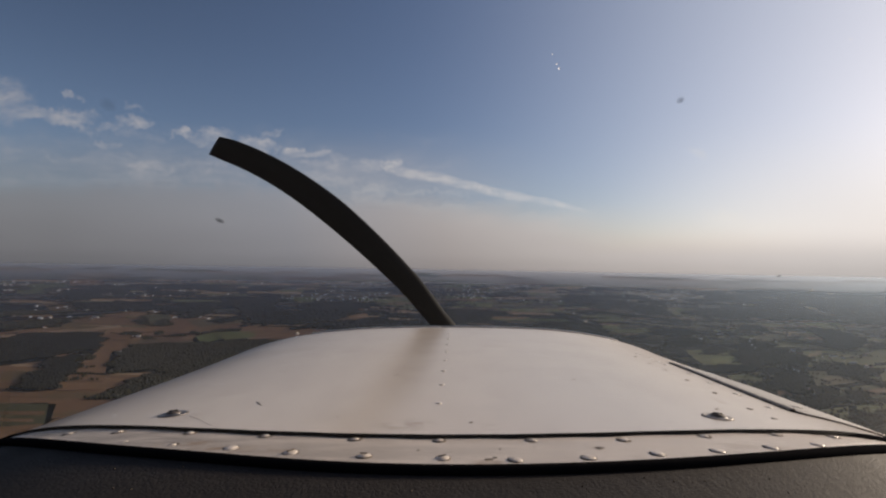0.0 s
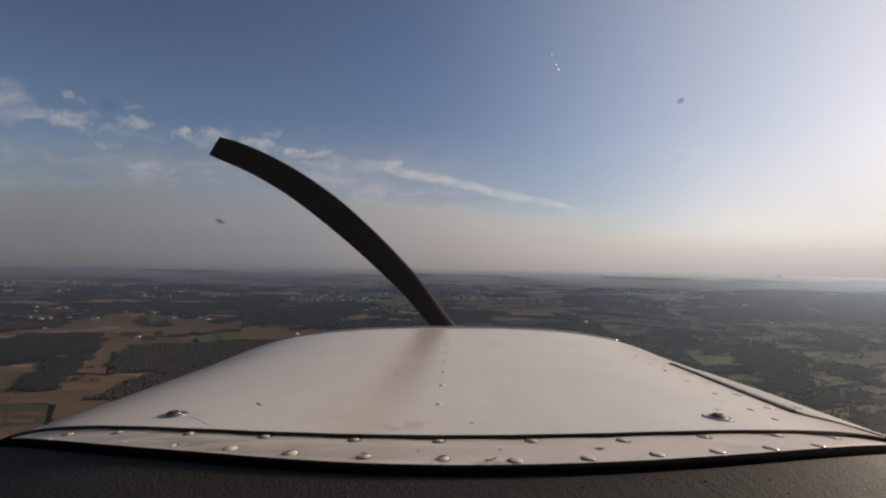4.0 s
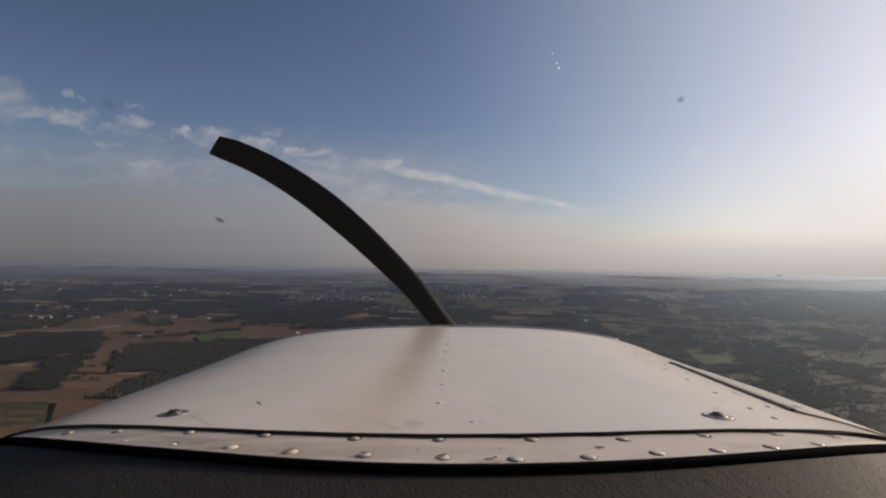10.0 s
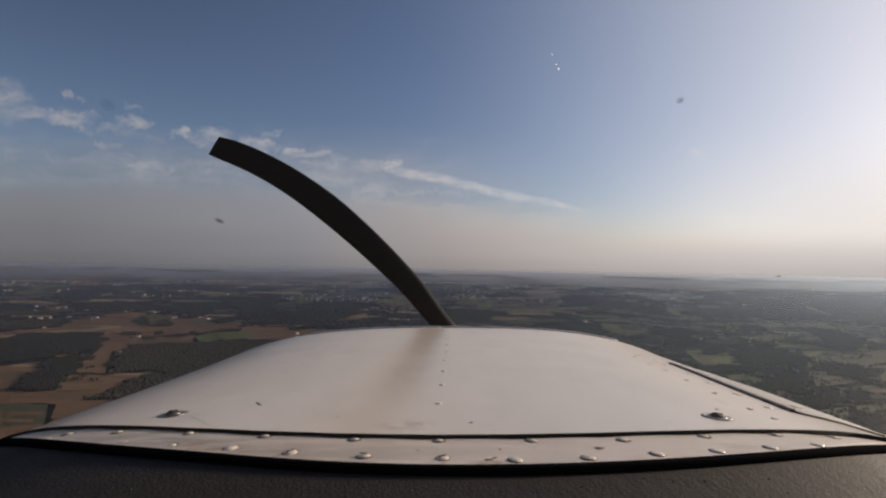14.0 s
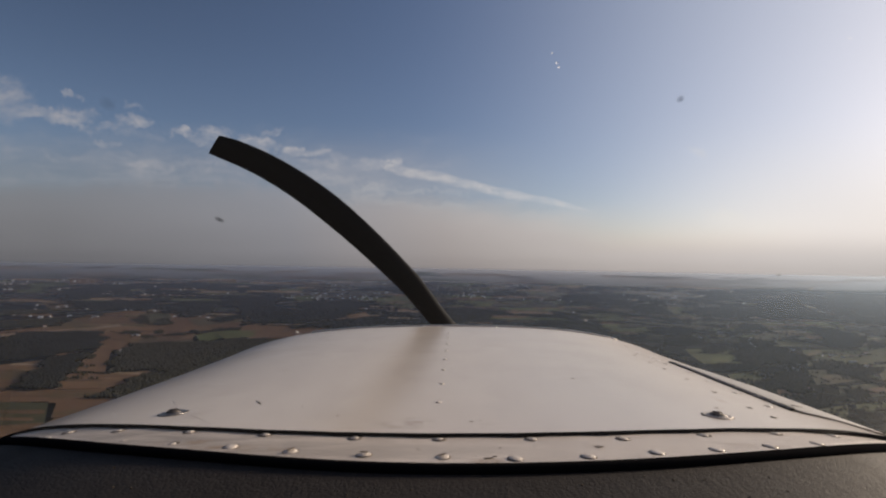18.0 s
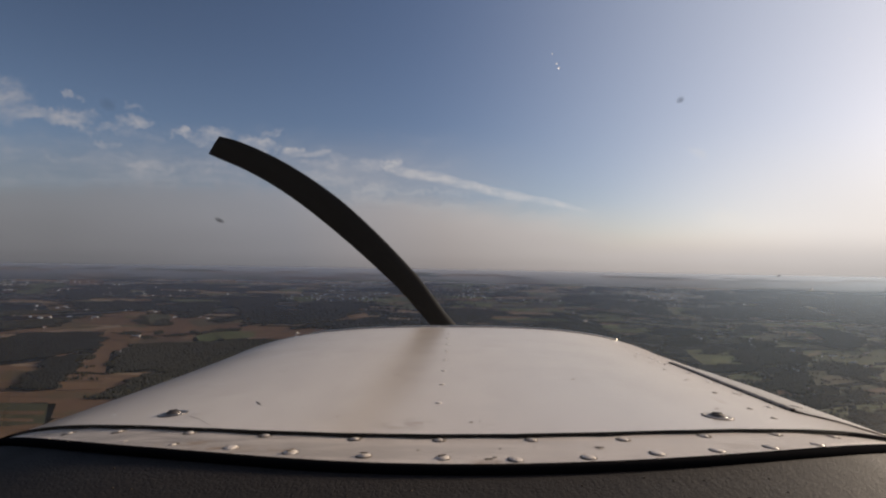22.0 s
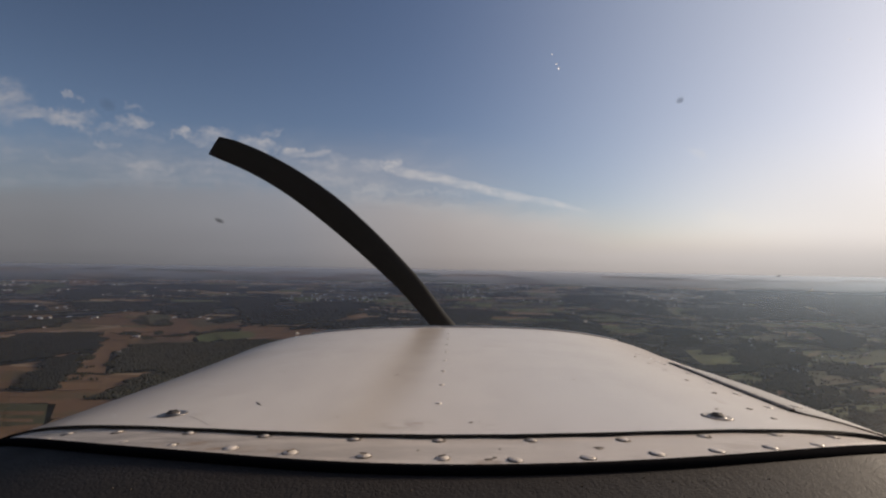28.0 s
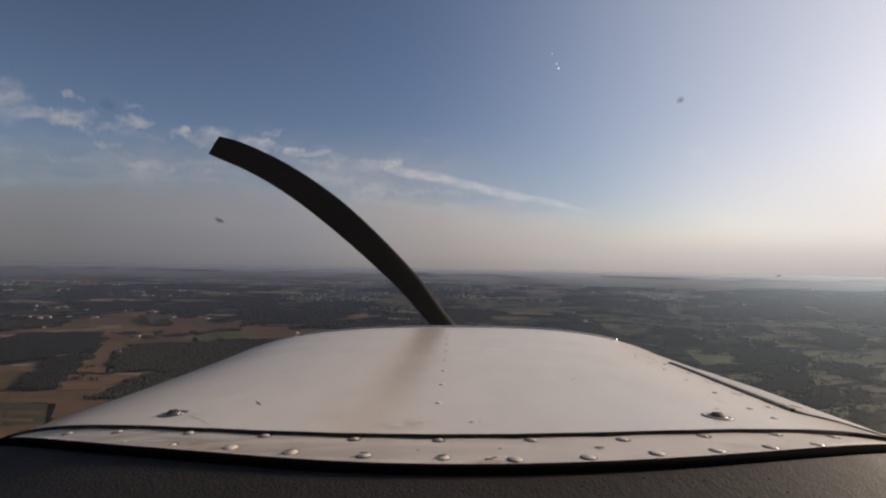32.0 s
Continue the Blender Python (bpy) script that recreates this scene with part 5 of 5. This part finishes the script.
wood('mixed', ((-1700, 2930), (-1660, 2840), (-1670, 2790), (-1720, 2830), (-1790, 2920), (-1840, 3020), (-1830, 3070), (-1780, 3030)))
wood('mixed', ((-1210, 2520), (-1200, 2480), (-1200, 2460), (-1220, 2470), (-1240, 2520), (-1260, 2560), (-1260, 2580), (-1240, 2560)))
wood('mixed', ((-2250, 3200), (-2220, 3150), (-2220, 3130), (-2250, 3150), (-2290, 3190), (-2320, 3240), (-2320, 3260), (-2290, 3250)))
wood('mixed', ((-1850, 3170), (-1830, 3130), (-1830, 3100), (-1850, 3120), (-1890, 3160), (-1910, 3210), (-1910, 3230), (-1880, 3220)))
wood('mixed', ((-1270, 1840), (-1250, 1800), (-1260, 1780), (-1290, 1800), (-1320, 1830), (-1340, 1870), (-1340, 1890), (-1310, 1880)))
wood('mixed', ((-1270, 3010), (-1260, 2950), (-1280, 2920), (-1320, 2940), (-1360, 2990), (-1380, 3060), (-1360, 3090), (-1310, 3070)))
wood('mixed', ((-3500, 4200), (-3330, 3950), (-3320, 3850), (-3450, 3920), (-3650, 4150), (-3850, 4400), (-3900, 4500), (-3750, 4450)))
wood('mixed', ((-5200, 6350), (-4950, 5950), (-4950, 5800), (-5200, 5900), (-5500, 6200), (-5800, 6600), (-5850, 6800), (-5600, 6700)))
wood('mixed', ((-2270, 3020), (-2200, 2900), (-2210, 2840), (-2290, 2880), (-2400, 2990), (-2490, 3130), (-2480, 3190), (-2390, 3140)))
wood('mixed', ((850, 6550), (800, 6250), (650, 6100), (550, 6150), (550, 6450), (600, 6750), (750, 6900), (850, 6800)))
wood('mixed', ((1250, 5550), (1150, 5300), (1000, 5150), (950, 5200), (950, 5450), (1050, 5750), (1200, 5950), (1250, 5850)))
wood('pine', ((-200, 7700), (-350, 7150), (-650, 6850), (-1000, 6900), (-1200, 7300), (-1100, 7900), (-800, 8300), (-400, 8250)))
wood('mixed', ((-1500, 6800), (-1500, 6500), (-1600, 6300), (-1750, 6400), (-1900, 6650), (-1950, 7000), (-1800, 7200), (-1650, 7100)))
wood('mixed', ((1800, 9050), (1600, 8500), (1350, 8200), (1150, 8300), (1150, 8750), (1300, 9350), (1600, 9750), (1800, 9600)))
wood('mixed', ((3150, 9200), (2800, 8450), (2400, 8050), (2200, 8200), (2250, 8800), (2600, 9600), (3050, 10150), (3300, 9950)))
wood('mixed', ((250, 4050), (240, 3940), (200, 3890), (170, 3920), (150, 4000), (200, 4150), (200, 4200), (250, 4150)))
wood('mixed', ((-150, 5600), (-200, 5400), (-250, 5300), (-350, 5350), (-400, 5550), (-350, 5800), (-300, 5900), (-200, 5850)))
wood('mixed', ((-800, 4250), (-800, 4100), (-900, 4000), (-1000, 4050), (-1050, 4200), (-1050, 4350), (-1000, 4450), (-850, 4400)))


parcels(46, 0.05, 0.85, 2500, 6500, ("straw", "dull", "bright", "meadow", "stubble", "ploughed"), 36)
parcels(34, 0.30, 0.85, 4200, 13000, ("straw", "dull", "meadow", "stubble"), 32)
parcels(30, -1.0, -0.42, 1450, 3300, ("ploughed", "stubble", "stubble", "dull", "ploughed"), 34)
parcels(12, 0.62, 1.0, 1300, 2600, ("dull", "ploughed", "meadow", "dull"), 35)
for n, (hx, hy) in enumerate(((-3100, 3850), (-2760, 3710), (-2680, 3150), (-2700, 3260), (-2330, 3150), (-2260, 3060), (-2080, 2640), (-1310, 1820), (-1330, 1870), (-2240, 3630), (-2240, 3680), (-2240, 3730), (-2250, 3580), (-1680, 3280), (-1610, 3250), (-1620, 3370), (-1470, 3170), (-1400, 3150), (-7700, 9000), (-6900, 8050))):
    farmhouse(hx, hy, n + 0)
for n, (hx, hy) in enumerate(((-4100, 4650), (-5850, 8100), (-1440, 2380), (-1200, 4850), (-1050, 5750), (-600, 4000), (200, 4200), (350, 4200), (150, 7500), (1500, 10300), (1350, 8000), (1450, 8250), (1900, 4850), (1950, 4950), (2650, 6250), (3800, 12650), (4350, 13900), (1560, 2820), (2360, 3630), (2360, 3590))):
    farmhouse(hx, hy, n + 20)
for n, (hx, hy) in enumerate(((1590, 2100), (1710, 2100), (1770, 2130), (1660, 2080), (-2540, 3110), (-2730, 3430), (840, 3620), (1050, 4000), (950, 3340), (-1550, 5250), (-600, 5300), (-1200, 5200), (1270, 1800), (1100, 1500), (1630, 2650), (1340, 2610), (3150, 4050), (1960, 2300), (-2860, 3820), (-2740, 3410))):
    farmhouse(hx, hy, n + 40)
for n, (hx, hy) in enumerate(((-2770, 3330), (-2920, 3300), (-2400, 2840), (-2730, 3370), (-2820, 3410), (-2850, 3350), (-2690, 3350), (-7250, 8700), (-6550, 7700), (-7450, 8850), (-7000, 8200), (-7200, 8850), (-6800, 7950), (-7500, 8600), (-1540, 3270), (-1570, 3260), (-1710, 3220), (-1690, 3380), (-1560, 3260), (-1650, 3350))):
    farmhouse(hx, hy, n + 60)
for n, (hx, hy) in enumerate(((1400, 8450), (1550, 8100), (1300, 7850), (1450, 8950), (1400, 8150), (1450, 8850), (1700, 10150), (1450, 8200), (1150, 8250), (2100, 5350), (2250, 6000), (2200, 5250), (2150, 5800), (2450, 5950), (2700, 6250), (-6800, 9600), (-6200, 8950), (-7250, 10050), (-5850, 8500), (-5800, 8250))):
    farmhouse(hx, hy, n + 80)
for n, (hx, hy) in enumerate(((-1300, 5350), (-1500, 5350), (-1150, 5650), (-1400, 5200), (-1250, 5050), (1800, 3160), (1450, 2310), (1700, 2560), (1550, 2530), (1480, 2400), (250, 4200), (300, 4150), (300, 4000), (450, 4150), (100, 4200), (-4050, 9700), (-4300, 9050), (-4100, 11300), (-4550, 10500), (-3850, 9750))):
    farmhouse(hx, hy, n + 100)
for n, (hx, hy) in enumerate(((-3550, 10700), (1610, 1970), (1610, 1890), (1840, 2190), (1650, 2120), (1600, 1900), (1590, 2060))):
    farmhouse(hx, hy, n + 120)
field('stubble', ((-2990, 3920), (-2830, 4020), (-2460, 3520), (-2750, 3610)))
field('dull', ((-2000, 3310), (-1860, 3420), (-1650, 3080), (-1670, 2870)))
field('straw', ((-1970, 2240), (-1910, 2360), (-1970, 2440), (-2040, 2330)))
field('straw', ((-1910, 2360), (-1760, 2480), (-1700, 2680), (-1770, 2770), (-1850, 2610), (-1970, 2440)))
field('straw', ((-900, 2330), (-810, 2400), (-830, 2450), (-920, 2390)))
field('straw', ((-2070, 3550), (-1960, 3530), (-2050, 3690), (-2150, 3670)))
field('dull', ((-1540, 3040), (-1350, 3310), (-1180, 3000), (-1330, 2750)))
field('meadow', ((-1100, 2460), (-970, 2540), (-850, 2430), (-990, 2300)))
field('straw', ((1670, 3610), (2050, 3520), (2120, 3640), (1760, 3780)))
field('dull', ((1290, 1710), (1440, 1770), (1380, 1650), (1200, 1570)))
field('ploughed', ((1190, 1480), (1370, 1560), (1310, 1480), (1170, 1430)))
field('straw', ((2050, 2440), (2180, 2490), (2250, 2570), (2140, 2540)))
field('dull', ((1710, 2760), (1950, 2860), (1810, 2600), (1590, 2540)))
wood('mixed', ((-1610, 2770), (-1490, 2760), (-1600, 3000), (-1720, 3110)))
wood('mixed', ((-1390, 2430), (-1350, 2450), (-1410, 2550), (-1440, 2520)))
wood('mixed', ((-1280, 2360), (-1210, 2370), (-1250, 2440), (-1310, 2440)))
wood('mixed', ((-1160, 2540), (-1050, 2620), (-1090, 2710), (-1190, 2650)))
wood('mixed', ((-2360, 3330), (-2110, 3150), (-2310, 3420), (-2470, 3480)))
wood('mixed', ((1750, 2960), (1990, 3010), (2170, 3330), (1960, 3270)))
wood('pine', ((1780, 2580), (1800, 2430), (2050, 2480), (2380, 2890), (2410, 3210), (2120, 3060)))
wood('mixed', ((1160, 1980), (1180, 1870), (1420, 2140), (1630, 2470), (1610, 2620), (1410, 2410)))
wood('mixed', ((1370, 1700), (1380, 1650), (1530, 1800), (1600, 1930), (1510, 1870)))
wood('mixed', ((1020, 1590), (1020, 1460), (1080, 1500), (1200, 1670), (1180, 1750)))
for n, (hx, hy) in enumerate(((-2850, 3730), (-2870, 3780), (-2540, 3600), (-2500, 3560), (-2130, 3070), (-2160, 3140), (-2220, 3200), (-2410, 3100), (-2440, 3060), (-3560, 4230), (-5810, 7000), (-5730, 7040), (-2860, 3540), (-2020, 3560), (-2030, 3560), (-1250, 1960), (-1240, 1930), (-1220, 1910), (2400, 3850), (2350, 3800), (1580, 2270), (1490, 1720), (2380, 3800))):
    farmhouse(hx, hy, n + 140)
track(7, (1640, 2080), (1700, 2110), (1790, 2140), (1900, 2240))
track(5, (-1990, 2240), (-1840, 2200), (-1700, 2150), (-1600, 2105))


def hedges(name, count, box, mat, label, seed):
    """Hedgerows and lines of trees along the field edges, with gaps."""
    rng = np.random.default_rng(seed)
    xs, ys, hs = [], [], []
    for _ in range(count):
        y0 = 1150 * (box[3] / 1150) ** rng.random()
        x0 = y0 * rng.uniform(box[0], box[1])
        if y0 < box[2]:
            continue
        a = rng.normal(0.0, 0.35) + (1.4 if rng.random() < 0.25 else 0.0)
        length = rng.uniform(60, 330) * max(1, y0 / 2600)
        step = 7.0 * max(1.0, y0 / 2300)
        for k in range(int(length / step)):
            if rng.random() < 0.8:
                xs.append(x0 + math.cos(a) * k * step + rng.normal(0, 2.5))
                ys.append(y0 + math.sin(a) * k * step + rng.normal(0, 2.5))
                hs.append(rng.uniform(4, 11) * max(1.0, step / 11))
    crowns(name, np.array(xs), np.array(ys), np.array(hs), mat, label, "hedgerow", rng, False)


def copses(name, count, box, mat, label, seed):
    """Small groves and single trees strewn over the pastures."""
    rng = np.random.default_rng(seed)
    xs, ys, hs = [], [], []
    for _ in range(count):
        y0 = box[2] * (box[3] / box[2]) ** rng.random()
        x0 = y0 * rng.uniform(box[0], box[1])
        grow = max(1.0, y0 / 2300)
        wx, wy = rng.gamma(2.4, 11) * grow, rng.gamma(2.2, 9) * grow
        for k in range(int(4 + wx * wy / (16 * grow * grow))):
            xs.append(x0 + rng.normal(0, wx))
            ys.append(y0 + rng.normal(0, wy))
            hs.append(rng.uniform(6, 12) * max(1.0, grow * 0.8))
    crowns(name, np.array(xs), np.array(ys), np.array(hs), mat, label, "trees", rng, False)


hedges("hedgerow", 280, (0.15, 1.15, 1150, 9000), LEAF, "dark hedgerows and tree lines between pastures", 5)
hedges("hedgerow", 160, (-1.15, 0.15, 2700, 12000), LEAF, "thin hedgerows between far fields", 6)
hedges("hedgerow", 22, (-1.15, -0.5, 1300, 2600), LEAF, "thin hedgerows between brown fields", 9)
copses("grove", 210, (0.25, 1.15, 1200, 7000), LEAF, "small groves and single trees on pastures", 7)
copses("grove", 190, (-0.15, 0.95, 2300, 9500), PINE, "dark groves between far pastures", 10)
copses("grove", 90, (-1.1, 0.25, 3000, 11000), LEAF, "small far groves among fields", 8)


def far_village(count, seed):
    """Far villages, too small to tell apart: gabled blocks strewn in clusters, one mesh."""
    rng = np.random.default_rng(seed)
    verts, faces = [], []
    for _ in range(count):
        D = rng.uniform(4800, 15000)
        X = D * rng.uniform(-1.0, 1.0)
        for _ in range(int(rng.integers(3, 12))):
            x, y, a = X + rng.normal(0, 150), D + rng.normal(0, 160), rng.uniform(0, 3.14)
            w, l, h = rng.uniform(8, 14), rng.uniform(10, 32), rng.uniform(5, 9)
            base = len(verts)
            for px, py, pz in ((-l, -w, 0), (l, -w, 0), (l, w, 0), (-l, w, 0), (-l, -w, h), (l, -w, h), (l, w, h), (-l, w, h), (-l, 0, h * 1.6), (l, 0, h * 1.6)):
                qx, qy = px * 0.5, py * 0.5
                verts.append(fold(x + qx * math.cos(a) - qy * math.sin(a), y + qx * math.sin(a) + qy * math.cos(a), pz + 3.0)[0])
            faces += [tuple(base + k for k in f) for f in ((0, 1, 5, 4), (2, 3, 7, 6), (1, 2, 6, 9, 5), (3, 0, 4, 8, 7), (4, 5, 9, 8), (6, 7, 8, 9))]
    tagged(new("village", mesh_of("village", verts, faces, PLASTER)), "far villages of small pale houses", "village", kind="stuff")


far_village(110, 12)


# ---- single trees beside the farms and tracks ----
BARK = surface("bark", (0.06, 0.045, 0.032), 0.95, grain=4, patch=0.6, bump=0.2)


def field_tree(seed):
    """A broad tree: tapered trunk with limbs, and an uneven crown of many leaf clumps."""
    rng = random.Random(seed)
    tree = thing("tree", Matrix.Identity(4), "single broad tree in dull autumn green beside fields", "tree", "single trees")
    tall = rng.uniform(10, 14)
    v, f = lathe(((0.42, -0.5), (0.34, 0.6), (0.26, tall * 0.3), (0.16, tall * 0.55), (0.05, tall * 0.8)), 7)
    for k in range(5):
        a, z = k * 1.26 + rng.random(), tall * rng.uniform(0.25, 0.5)
        lv, lf = tube([Vector((0, 0, z)), Vector((math.cos(a) * 1.2, math.sin(a) * 1.2, z + 1.2)), Vector((math.cos(a) * 2.8, math.sin(a) * 2.8, z + 3.0))], lambda u: 0.14 - 0.1 * u, 5)
        f += [tuple(len(v) + q for q in p) for p in lf]
        v = list(v) + lv
    part("trunk", mesh_of("trunk", v, f, BARK, True), tree)
    cv, cf = [], []
    bv, bf = BALL[1]
    for _ in range(58):
        a, q = rng.uniform(0, 6.28), rng.random() ** 0.5
        h = rng.uniform(0.28, 1.0)
        reach = tall * 0.36 * math.sin(min(1.0, (h - 0.18) * 1.25) * math.pi) ** 0.6
        c, size = (math.cos(a) * q * reach, math.sin(a) * q * reach, h * tall), rng.uniform(0.55, 1.25)
        cf += [tuple(int(x) + len(cv) for x in p) for p in bf]
        cv += [(c[0] + b[0] * size * rng.uniform(0.6, 1.3), c[1] + b[1] * size * rng.uniform(0.6, 1.3), c[2] + b[2] * size * rng.uniform(0.5, 1.0)) for b in bv]
    part("crown", mesh_of("crown", cv, cf, LEAF), tree)
    return tree


models = [field_tree(k) for k in range(3)]
spots = ((-1290, 1800), (-1345, 1850), (-1300, 1840), (-1430, 2350), (-1455, 2400), (-1410, 2290), (-1600, 2150), (-1720, 2160), (-1150, 1640), (-1075, 1480), (-2070, 2610), (-2040, 2660),
         (1560, 2080), (1640, 2120), (1740, 2090), (1810, 2160), (1290, 1780), (1240, 1830), (1120, 1480), (1085, 1530), (1650, 2600), (1350, 2580), (1940, 2280), (1985, 2330), (1480, 1900), (1390, 1690))
for k, (x, y) in enumerate(spots):
    p, size = fold(x, y)
    m = Matrix.Translation(p) @ pose(0, 0, 0, 0, 0, 77 * k)
    if k < 3:
        models[k].matrix_world = m
    else:
        copy_thing(models[k % 3], m)
